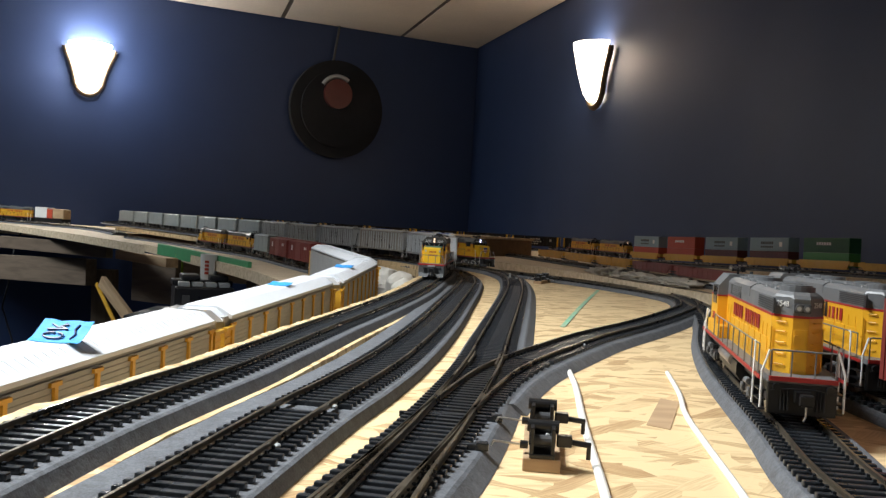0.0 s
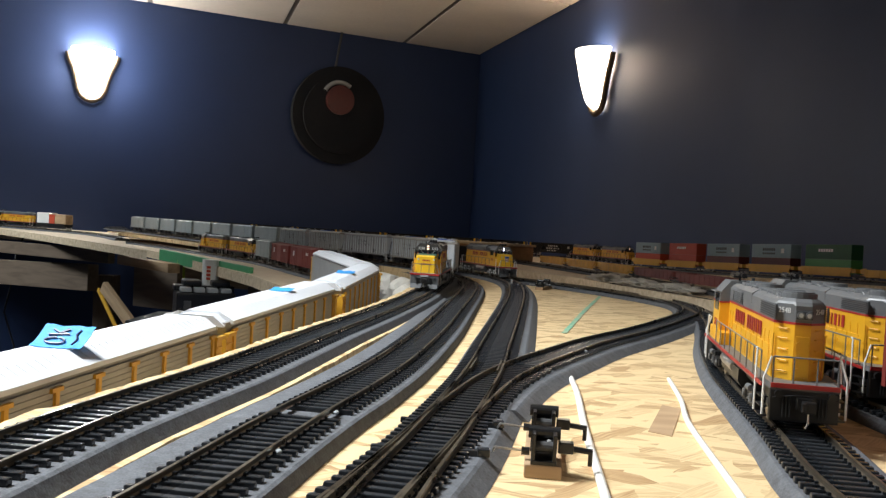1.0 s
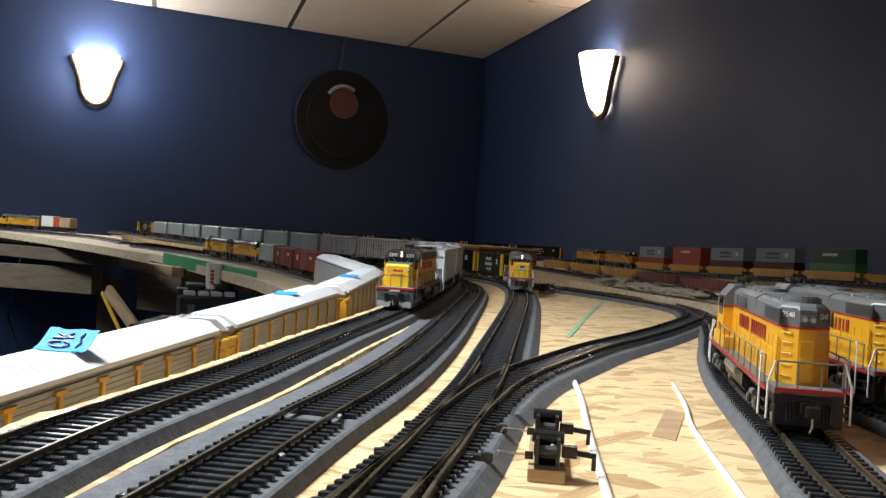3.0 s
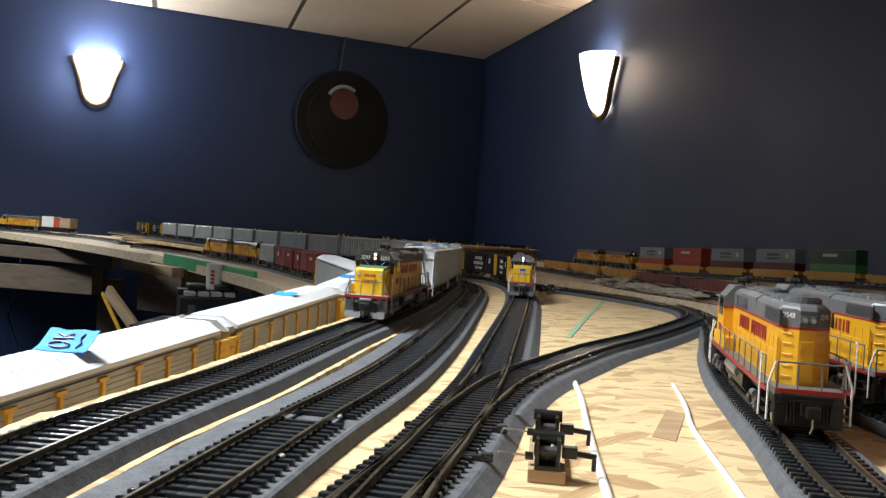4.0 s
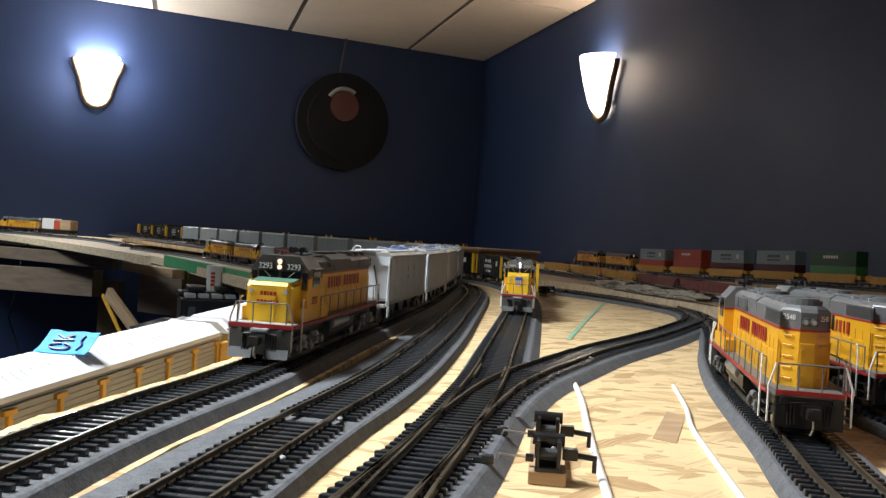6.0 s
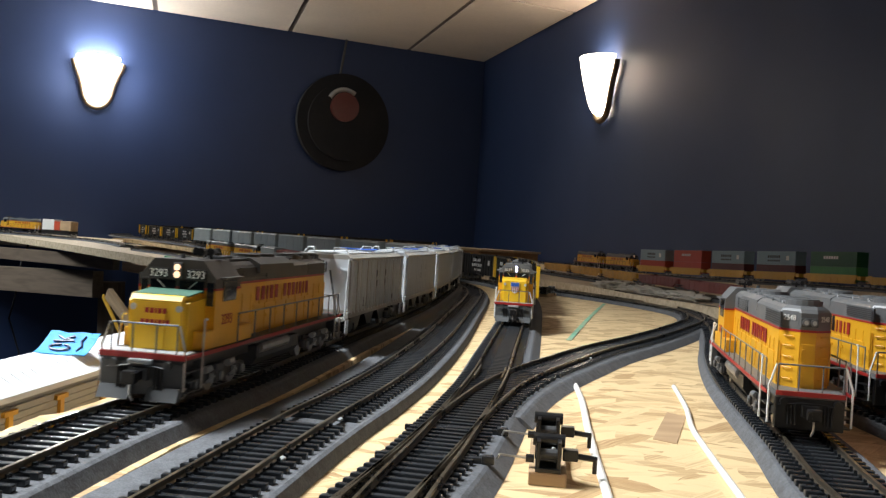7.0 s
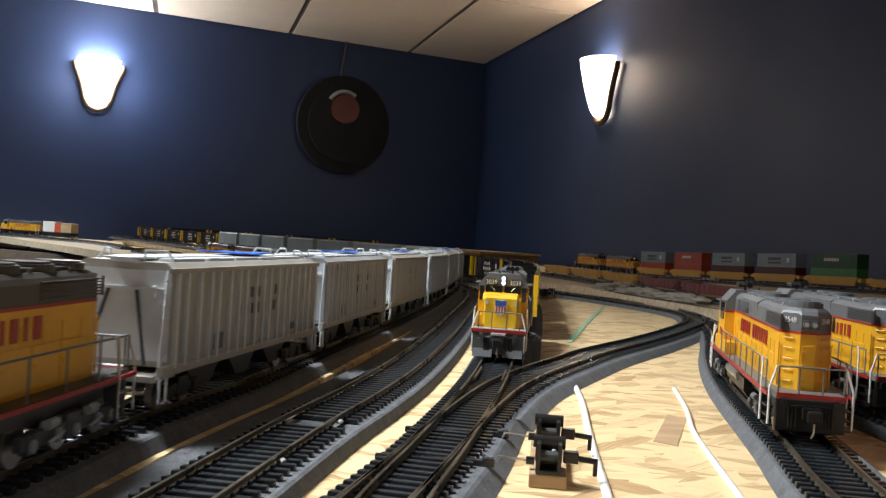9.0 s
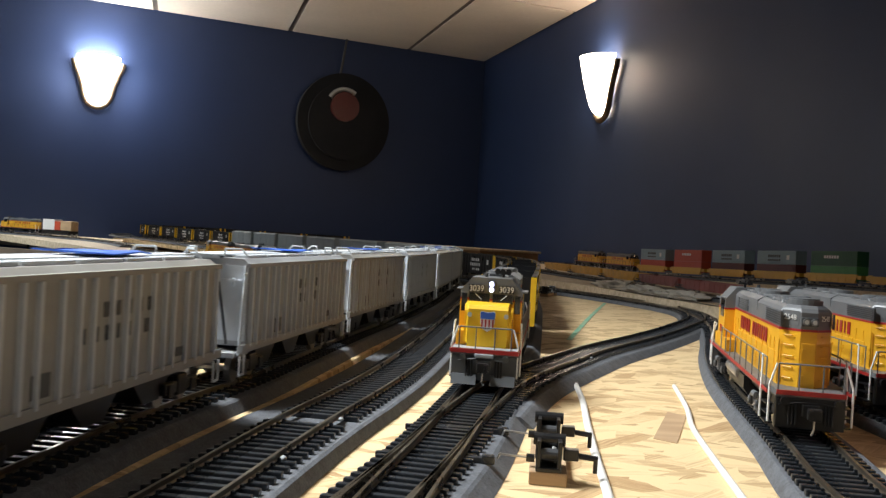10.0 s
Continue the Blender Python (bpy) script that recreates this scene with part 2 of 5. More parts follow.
def bx(name, material, parent, *a, label="", **k):
    return part(name, box(nb(), *a, **k), material, parent, label)


def structure(name, bm, material, label, category, smooth=False):
    return tagged(part(name, bm, material, None, "", smooth), label, category, "", "structure")


class Path:
    """A smooth line through plan points (x, y[, z]), measured along its length."""

    def __init__(self, pts, step=0.004):
        P = [V((*p, 0.0)) if len(p) == 2 else V(p) for p in pts]
        P = [P[0] * 2 - P[1]] + P + [P[-1] * 2 - P[-2]]
        out = []
        for i in range(1, len(P) - 2):
            p0, p1, p2, p3 = P[i - 1:i + 3]
            k = max(2, int((p2 - p1).length / step))
            t0 = 0
            t1 = t0 + max(1e-6, (p1 - p0).length) ** 0.5
            t2 = t1 + (p2 - p1).length ** 0.5
            t3 = t2 + max(1e-6, (p3 - p2).length) ** 0.5
            for j in range(k):
                t = t1 + (t2 - t1) * j / k
                a1 = p0 * ((t1 - t) / (t1 - t0)) + p1 * ((t - t0) / (t1 - t0))
                a2 = p1 * ((t2 - t) / (t2 - t1)) + p2 * ((t - t1) / (t2 - t1))
                a3 = p2 * ((t3 - t) / (t3 - t2)) + p3 * ((t - t2) / (t3 - t2))
                b1 = a1 * ((t2 - t) / (t2 - t0)) + a2 * ((t - t0) / (t2 - t0))
                b2 = a2 * ((t3 - t) / (t3 - t1)) + a3 * ((t - t1) / (t3 - t1))
                out.append(b1 * ((t2 - t) / (t2 - t1)) + b2 * ((t - t1) / (t2 - t1)))
        out.append(P[-2])
        self.p = out
        self.s = [0.0]
        for a, b in zip(out[:-1], out[1:]):
            self.s.append(self.s[-1] + (b - a).length)
        self.length = self.s[-1]
        self._s = np.array(self.s)

    def at(self, s):
        if s <= 0:
            return self.p[0] + (self.p[1] - self.p[0]).normalized() * s
        if s >= self.length:
            return self.p[-1] + (self.p[-1] - self.p[-2]).normalized() * (s - self.length)
        i = min(len(self.p) - 2, int(np.searchsorted(self._s, s, side="right")) - 1)
        f = (s - self.s[i]) / max(1e-9, self.s[i + 1] - self.s[i])
        return self.p[i].lerp(self.p[i + 1], f)

    def near(self, x, y):
        return min(zip(self.s, self.p), key=lambda q: (q[1].x - x) ** 2 + (q[1].y - y) ** 2)[0]

    def seat(self, s, base):
        """The pose of a car centred at s whose trucks stand base apart; its nose points to the path's start."""
        a, b = self.at(s - base / 2), self.at(s + base / 2)
        d = (a - b)
        yaw = math.atan2(d.y, d.x)
        tilt = -math.asin(max(-1, min(1, d.z / d.length)))
        c = (a + b) / 2
        return Matrix.Translation(c) @ Euler((0, tilt, yaw)).to_matrix().to_4x4()

    def side(self, s, off, z=0.0):
        a, b = self.at(s - 0.003), self.at(s + 0.003)
        d = (b - a).normalized()
        c = self.at(s)
        return V((c.x - d.y * off, c.y + d.x * off, c.z + z))


def sweep(bm, path, s0, s1, profile, step=0.012):
    """Draws the closed profile of (side, height) along the path from s0 to s1."""
    n = max(2, int((s1 - s0) / step))
    rings = []
    for i in range(n + 1):
        s = s0 + (s1 - s0) * i / n
        rings.append([bm.verts.new(path.side(s, u, w)) for u, w in profile])
    k = len(profile)
    fs = []
    for a, b in zip(rings[:-1], rings[1:]):
        for i in range(k):
            fs.append(bm.faces.new((a[i], a[(i + 1) % k], b[(i + 1) % k], b[i])))
    fs.append(bm.faces.new(rings[0]))
    fs.append(bm.faces.new(list(reversed(rings[-1]))))
    bmesh.ops.recalc_face_normals(bm, faces=fs)
    return bm


# ---------------------------------------------------------------- plan of the tracks (rail tops at z = 0 near the camera)
T1 = Path([(-.135, -.10, .004), (-.123, .10, .004), (-.112, .244, .004), (-.107, .295, .004), (-.1005, .337, .004), (-.088, .409, .004), (-.0775, .492, .004), (-.0635, .605, .004), (-.0515, .689, .004),
           (-.021, .943, .004), (-.003, 1.174, .004), (.008, 1.336, .004), (.011, 1.45, .004), (.003, 1.57, .003), (-.028, 1.69, .003), (-.086, 1.80, .003), (-.158, 1.905, .003),
           (-.313, 2.18, .003), (-.686, 2.84, .003), (-1.13, 3.56, .004), (-1.26, 3.74, .004), (-1.36, 3.95, .004), (-1.38, 4.05, .004), (-1.40, 4.3, .004)])
T2 = Path([(-.085, -.10), (-.078, .10), (-.057, .269), (-.045, .349), (-.034, .408), (-.020, .498), (-.0005, .675), (.018, .896), (.035, 1.11),
           (.044, 1.277), (.040, 1.42), (.015, 1.56), (-.03, 1.70), (-.10, 1.86)])
T3 = Path([(-.085, -.10), (-.050, .08), (-.0145, .244), (0, .311), (.0195, .431), (.029, .503), (.0385, .593), (.067, .856), (.096, 1.144),
           (.110, 1.345), (.112, 1.45), (.104, 1.55), (.085, 1.645), (.045, 1.74), (-.03, 1.85), (-.10, 1.955), (-.25, 2.21, .001), (-.62, 2.87, .002), (-1.07, 3.59, .004),
           (-1.17, 3.76, .005), (-1.185, 3.88, .006), (-1.10, 3.93, .007), (-.95, 3.90, .008), (-.55, 3.75, .008), (0, 3.55, .008), (.7, 3.3, .008), (1.6, 3.0, .008)])
TD = Path([(-.018, .22), (-.0005, .311), (.017, .396), (.033, .462), (.052, .518), (.078, .582), (.105, .646), (.165, .766), (.222, .892), (.275, 1.03), (.295, 1.17), (.25, 1.34), (.185, 1.48), (.11, 1.60)])
TN = Path([(-.035, .05), (-.0095, .244), (.003, .318), (.0125, .38), (.0195, .431)])
TR = Path([(.112, -.10), (.120, .14), (.127, .280), (.142, .365), (.170, .531), (.201, .667), (.24, .81), (.275, .96), (.295, 1.12)])
TR2 = Path([(.220, -.10), (.218, .14), (.217, .33), (.216, .50), (.232, .66), (.275, .83), (.335, 1.02), (.36, 1.20), (.32, 1.46), (.22, 1.73), (.04, 2.02)])
T5 = Path([(-.03, 1.33, -.027), (-.065, 1.45, -.027), (-.153, 1.64, -.027), (-.238, 1.83, -.027), (-.419, 2.27, -.027), (-.560, 2.51, -.027), (-.728, 2.79, -.027), (-1.12, 3.32, -.027), (-1.55, 3.8, -.027)])
TA = Path([(-.206, -.19, -.052), (-.170, .19, -.051), (-.139, .52, -.049), (-.107, .85, -.045), (-.092, 1.0, -.043), (-.092, 1.15, -.040), (-.12, 1.32, -.036), (-.165, 1.44, -.034)])
TE = Path([(.58, 1.0, .004), (.50, 1.22, .004), (.445, 1.42, .004), (.379, 1.81, .004), (.29, 2.25, .004), (.20, 2.65, .004), (.05, 3.1, .004)])
TC = Path([(.95, 1.4, .030), (.862, 1.77, .026), (.810, 1.97, .022), (.707, 2.35, .0125), (.607, 2.73, .005), (.549, 2.93, .004), (.49, 3.16, .004), (.40, 3.5, .004)])


def track(name, path, s0, s1, ties0=None, ties1=None, parts_to=0.9, bed=True, half=(.0162, .0186), label="", fine=0.012, ties=True, bed0=None, drop=0.0, reach=None, skip=(), foot=.006):
    t = thing(name, label or "black plastic model track on grey foam roadbed", "railway track", "model railway tracks")
    prof_rail = [(-.0009, -.0021), (.0009, -.0021), (.00028, -.0016), (.0003, -.0007), (.0005, -.0005), (.0005, 0), (-.0005, 0), (-.0005, -.0005), (-.0003, -.0007), (-.00028, -.0016)]
    for sgn in (-1, 1):
        part("rail", sweep(nb(), path, s0, s1, [(u + sgn * .0087, w) for u, w in prof_rail], fine), "rail", t)
    if bed:
        h, g = half if isinstance(half, tuple) else (half, half)
        part("roadbed", sweep(nb(), path, s0 if bed0 is None else bed0, s1, [(-g - foot, -.0088), (h + .003, -.0088), (h + .0012, -.0055), (h, -.0040 - drop), (-g, -.0040 - drop), (-g - .0012, -.0046 - drop)], 0.02), "bed", t, "grey foam strip with sloping shoulders")
    if ties:
        a, b = (s0 if ties0 is None else ties0), (s1 if ties1 is None else ties1)
        me = None
        rest = nb()
        n = int((b - a) / .0064)
        rest_n = 0
        for i in range(n):
            s = a + .0064 * (i + .5)
            c = path.at(s)
            q = path.side(s + .002, 0) - path.side(s - .002, 0)
            m = Matrix.Translation(c) @ pose(0, 0, 0, 0, 0, math.degrees(math.atan2(q.y, q.x)) + random.uniform(-.6, .6))
            if any(q0 < s < q1 for q0, q1 in skip):
                continue
            far = reach(s, c) if reach else 0.0
            if far > 0:
                bm = nb()
                box(bm, -.0014, .0014, -.0150 - far, .0150, -.0041, -.0022)
                o = part("long_sleeper", bm, "tie", t)
                o.matrix_basis = m
                continue
            if .12 < c.y < parts_to:
                if me is None:
                    bm = nb()
                    box(bm, -.0014, .0014, -.0150, .0150, -.0041, -.0021, .00045)
                    for sg in (-1, 1):
                        for e in (-1, 1):
                            box(bm, -.0008, .0008, sg * .0087 + e * .0013 - .0005, sg * .0087 + e * .0013 + .0005, -.0022, -.0014)
                    o = part("sleeper", bm, "tie", t)
                    me = o.data
                else:
                    o = new("sleeper", me)
                    o.parent = t
                o.matrix_basis = m
            elif c.y > -.05:
                box(rest, -.0014, .0014, -.0150, .0150, -.0041, -.0022, m=m)
                rest_n += 1
        if rest_n:
            tagged(part("sleeper_run", rest, "tie", t), kind="stuff")
        else:
            rest.free()
    return t


def structure_room():
    # the far corner, the left wall running back from it, the right wall towards the camera's side
    corner = V((.156, 5.038, 0))
    u = V((-1.503, -.744, 0)).normalized()
    v = V((.367, -1.362, 0)).normalized()
    zc, zf = 1.006, -1.15
    far_l, far_r = corner + u * 5.0, corner + v * 7.0
    back = far_l + v * 6.0

    def wall(name, a, b, label):
        d = (b - a)
        m = Matrix.Translation(a) @ pose(0, 0, 0, 0, 0, math.degrees(math.atan2(d.y, d.x)))
        ob = structure(name, box(nb(), -.1, d.length + .1, 0, .12, zf, zc + .1), "wall", label, "wall")
        ob.matrix_basis = m
    wall("wall_north", far_l, corner, "dark navy painted plain room wall")
    wall("wall_east", corner, far_r, "dark navy painted room wall with a sconce")
    wall("wall_south", far_r, back, "dark navy painted plain room wall")
    wall("wall_west", back, far_l, "dark navy painted plain room wall")
    structure("floor", box(nb(), -6, 3, -3, 6, zf - .1, zf), "floor", "dark basement floor under the benches", "floor")
    structure("ceiling_slab", box(nb(), -6, 3, -3, 6, zc + .05, zc + .12), "tbar", "dark slab above the ceiling tiles", "ceiling")
    # tiles lie between bars that run beside the right wall; u and v span the grid
    us = [0, .440] + [.440 + .6183 * i for i in range(1, 9)]
    vs = [0, 1.22, 2.44, 3.66, 4.88, 6.10, 7.3]

    def tiles(bm, u0, u1, v0, v1, z0, z1):
        pts = [corner + u * a + v * b for a, b in ((u0, v0), (u1, v0), (u1, v1), (u0, v1))]
        lo = [bm.verts.new((p.x, p.y, z0)) for p in pts]
        hi = [bm.verts.new((p.x, p.y, z1)) for p in pts]
        fs = [bm.faces.new(lo), bm.faces.new(list(reversed(hi)))]
        for i in range(4):
            fs.append(bm.faces.new((lo[i], hi[i], hi[(i + 1) % 4], lo[(i + 1) % 4])))
        bmesh.ops.recalc_face_normals(bm, faces=fs)
    bm = nb()
    for a0, a1 in zip(us[:-1], us[1:]):
        for b0, b1 in zip(vs[:-1], vs[1:]):
            tiles(bm, a0 + .011, a1 - .011, b0 + .011, b1 - .011, zc - .004, zc + .016)
    structure("ceiling", bm, "tile", "suspended ceiling of cream fibre tiles", "ceiling")
    bm = nb()
    for a in us[1:]:
        tiles(bm, a - .0135, a + .0135, 0, 7.3, zc, zc + .03)
    for b in vs[1:-1]:
        tiles(bm, 0, 5.2, b - .0135, b + .0135, zc + .002, zc + .032)
    structure("ceiling_grid", bm, "tbar", "dark bars between the ceiling tiles", "ceiling grid")
    return u, v


U_AX, V_AX = structure_room()


def sconce(at, face_deg, w, h, glass="bowl"):
    """A wall lamp: bell-shaped frosted bowl in a bronze cradle. Local x points out of the wall, its origin on the wall."""
    s = thing("wall_sconce", "lit frosted glass wall sconce in a bronze cradle", "wall lamp", "wall sconces", at=Matrix.Translation(at) @ pose(0, 0, 0, 0, 0, face_deg))
    rows = ((0, .05), (.015, .20), (.06, .34), (.14, .46), (.28, .58), (.45, .70), (.65, .82), (.85, .93), (1, 1.0))
    bm = nb()
    rings = []
    for f, k in rows:
        rings.append([bm.verts.new((.015 + .5 * w * k * .9 * math.sin(a), .5 * w * k * math.cos(a), f * h)) for a in [math.pi * i / 16 for i in range(17)]])
    for a, b in zip(rings[:-1], rings[1:]):
        for i in range(16):
            bm.faces.new((a[i], a[i + 1], b[i + 1], b[i]))
    ob = part("bowl", bm, glass, s, "glowing frosted glass half bell", smooth=True)
    md = ob.modifiers.new("thick", "SOLIDIFY")
    md.thickness = .004
    pts = []
    for f, k in ((.90, 1.20), (.78, 1.14), (.62, .96), (.45, .82), (.3, .72), (.12, .64), (-.02, .45), (-.08, .22), (-.10, 0)):
        pts.append((k * .5 * w, f * h))
    cu = bpy.data.curves.new("cradle", "CURVE")
    cu.dimensions, cu.bevel_depth, cu.bevel_resolution = "3D", .011, 3
    line = [(a, z) for a, z in pts] + [(-a, z) for a, z in reversed(pts[:-1])]
    spl = cu.splines.new("POLY")
    spl.points.add(len(line) - 1)
    for q, (a, z) in zip(spl.points, line):
        q.co = (.016, a, z, 1)
    cu.materials.append(M["bronze"])
    cr = new("cradle", cu)
    cr.parent = s
    tagged(cr, "bronze band round the bowl")
    part("back_plate", box(nb(), 0, .014, -.05 * w / .2, .05 * w / .2, .03, h * .9, .004), "bronze", s)
    return s


def slab(name, pts, z0, z1, material, label, category, kind="structure"):
    bm = nb()
    a = [bm.verts.new((x, y, z0)) for x, y in pts]
    b = [bm.verts.new((x, y, z1)) for x, y in pts]
    fs = [bm.faces.new(a), bm.faces.new(list(reversed(b)))]
    n = len(pts)
    for i in range(n):
        fs.append(bm.faces.new((a[i], b[i], b[(i + 1) % n], a[(i + 1) % n])))
    bmesh.ops.recalc_face_normals(bm, faces=fs)
    bmesh.ops.triangulate(bm, faces=[f for f in bm.faces if len(f.verts) > 4])
    return tagged(part(name, bm, material), label, category, "", kind)


def offset_line(path, s0, s1, off, step=0.05):
    n = max(2, int((s1 - s0) / step))
    return [(p.x, p.y) for p in (path.side(s0 + (s1 - s0) * i / n, off) for i in range(n + 1))]


# main board: its edge follows the outermost line of track
edge = offset_line(T1, 0, T1.near(-1.26, 3.74), .029, 0.03)
slab("bench_top", edge + [(-1.0, 4.25), (.25, 4.3), (.9, 2.4), (1.6, -.3), (-.165, -.3)], -.0205, -.0090, "osb", "tabletop of raw strand board under the tracks", "tabletop")
# strip of the same board that lifts the outer track a little, torn along its outer side
def lifted_strip():
    bm = nb()
    s0, s1, n = 0.0, T1.near(-.086, 1.80), 420
    rings = []
    for i in range(n + 1):
        q = s0 + (s1 - s0) * i / n
        torn = .0016 * noise.noise(V((q * 90, 3, 0))) + .0010 * noise.noise(V((q * 300, 7, 0)))
        lean = .0010 * noise.noise(V((q * 40, 11, 0)))
        rings.append([bm.verts.new(T1.side(q, a, z)) for a, z in ((-.0246 + lean, -.0129), (.0268 + torn, -.0129), (.0264 + torn, -.0052 + lean * .8), (.0202, -.0062), (-.0200, -.0087), (-.0243 + lean, -.0089))])
    fs = []
    for a, b in zip(rings[:-1], rings[1:]):
        for k in range(6):
            fs.append(bm.faces.new((a[k], a[(k + 1) % 6], b[(k + 1) % 6], b[k])))
    fs += [bm.faces.new(rings[0]), bm.faces.new(list(reversed(rings[-1])))]
    bmesh.ops.recalc_face_normals(bm, faces=fs)
    structure("riser_strip", bm, "osb", "torn strip of strand board under the outer track", "board")


lifted_strip()
# raised second level beyond the branch line
second = [(.05, 2.02), (.166, 1.716), (.235, 1.531), (.265, 1.36), (.295, 1.246), (.319, 1.157), (.345, 1.0), (.40, .78), (.9, .75), (1.7, 1.2), (1.1, 3.4), (.1, 3.9)]
slab("upper_level", second, -.0088, -.0050, "ply", "pale plywood upper level with a raw edge", "tabletop")
retain = Path([(.02, 2.08), (.166, 1.706), (.235, 1.521), (.265, 1.35), (.295, 1.236), (.319, 1.147), (.345, .99)])
structure("retaining_strip", sweep(nb(), retain, 0, retain.length, [(-.004, -.0088), (.002, -.0088), (.002, .0060), (-.004, .0060)], .03), "ply", "pale bent plywood strip along the upper level", "board edge")
ramp = Path([tuple(p) for p in (TC.at(TC.length * i / 12) - V((0, 0, .009)) for i in range(13))])
structure("ramp", sweep(nb(), ramp, 0, ramp.length, [(-.05, -.040), (.05, -.040), (.05, 0), (-.05, 0)], .05), "ply", "pale plywood ramp under the container train", "board")
# ---------------------------------------------------------------- rolling stock (x forward, origin on the rail tops)
def truck(parent, x, axles=2, wheel=.0058, span=.028, material="dgrey", half=.0125, bright=""):
    bm = nb()
    for sg in (-1, 1):
        box(bm, x - span / 2 - .004, x + span / 2 + .004, sg * half - .0012, sg * half + .0012, .0045, .0085, .0006)
        box(bm, x - .004, x + .004, sg * half - .0016, sg * half + .0016, .0035, .0105, .0006)
        for i in range(axles):
            ax = x - span / 2 + span * i / (axles - 1)
            box(bm, ax - .0024, ax + .0024, sg * (half + .0006) - .0014, sg * (half + .0006) + .0014, .0036, .0082, .0006)
    box(bm, x - .005, x + .005, -half, half, .006, .010)
    t = part("truck", bm, material, parent, "truck with side frames and axle boxes")
    if bright:
        for sg in (-1, 1):
            y = sg * (half + .0017)
            for i in range(axles):
                ax = x - span / 2 + span * i / (axles - 1)
                part("journal_cap", cyl(nb(), (ax, y, .0058), (ax, y + sg * .0009, .0058), .0017, 10), bright, t, "worn bright journal cap")
                if i < axles - 1:
                    m = ax + span / (axles - 1) / 2
                    part("spring", cyl(nb(), (m - .0022, y, .0042), (m - .0022, y, .0078), .0011, 8), bright, t)
                    part("brake_cylinder", cyl(nb(), (m - .0005, y, .0098), (m + .0052, y + sg * .0004, .0098), .0014, 10), bright, t, "small brake cylinder")
                    part("brake_rod", tube(nb(), [(m - .004, y + sg * .0006, .0066), (m + .004, y + sg * .0006, .0050)], .0005, 5), bright, t)
    for i in range(axles):
        ax = x - span / 2 + span * i / (axles - 1)
        bm = nb()
        for sg in (-1, 1):
            cyl(bm, (ax, sg * .0070, wheel * .97), (ax, sg * .0096, wheel * .97), wheel, 16)
        cyl(bm, (ax, -.0096, wheel * .97), (ax, .0096, wheel * .97), .0012, 6)
        part("wheelset", bm, "metal", t, "bright metal wheels on an axle")
    return t


def coupler(parent, x, sg):
    bm = nb()
    box(bm, min(x, x + sg * .007), max(x, x + sg * .007), -.0014, .0014, .0085, .0115)
    box(bm, min(x + sg * .006, x + sg * .010), max(x + sg * .006, x + sg * .010), -.0028, .0022, .0078, .0122, .0006)
    box(bm, min(x + sg * .0075, x + sg * .0105), max(x + sg * .0075, x + sg * .0105), .0010, .0030, .0082, .0118, .0004)
    c = part("coupler", bm, "black", parent, "knuckle coupler with trip pin")
    part("trip_pin", tube(nb(), [(x + sg * .0080, 0, .0085), (x + sg * .0082, 0, .0040), (x + sg * .0070, .0006, .0022)], .00045, 6), "metal", c, "bright curved trip pin")
    return c


def rail_fence(parent, pts, z0, z1, material, name="handrail", r=.00035, posts=None):
    rail = part(name, tube(nb(), [V((pts[0][0], pts[0][1], z1)), V((pts[-1][0], pts[-1][1], z1))], r), material, parent)
    for x, y in (posts or pts):
        part("post", cyl(nb(), (x, y, z0), (x, y, z1), r, 5), material, rail)
    return rail


def bars(parent, name, material, frame_m, widths, h, gap, depth=.00025, label=""):
    """A row of plain upright bars as wide as letters; frame_m maps (along, up, out)."""
    bm = nb()
    total = sum(w for w in widths) + gap * (len(widths) - 1)
    x = -total / 2
    for w in widths:
        if w > 0:
            box(bm, x, x + w, -h / 2, h / 2, 0, depth)
        x += abs(w) + gap
    bm.transform(frame_m)
    return part(name, bm, material, parent, label)


def words(parent, name, text, size, material, m, label=""):
    cu = bpy.data.curves.new(name, "FONT")
    cu.body, cu.size, cu.align_x, cu.align_y, cu.extrude = text, size, "CENTER", "CENTER", .0001
    tmp = bpy.data.objects.new("tmp", cu)
    scene.collection.objects.link(tmp)
    me = bpy.data.meshes.new_from_object(tmp.evaluated_get(bpy.context.evaluated_depsgraph_get()))
    bpy.data.objects.remove(tmp)
    me.materials.clear()
    me.materials.append(M[material])
    me.transform(m)
    ob = new(name, me)
    ob.parent = parent
    if label:
        tagged(ob, label)
    return ob


def facing(x, y, z, nx, ny):
    """A frame at a point whose first axis runs to the reader's right, second up, third out along (nx, ny)."""
    n = V((nx, ny, 0)).normalized()
    up = V((0, 0, 1))
    right = up.cross(n)
    return Matrix(((right.x, up.x, n.x, x), (right.y, up.y, n.y, y), (right.z, up.z, n.z, z), (0, 0, 0, 1)))


NAME_BARS = (.0040, .0040, .0016, .0040, .0040, -.0028, .0038, .0040, .0038, .0016, .0034, .0016, .0038)


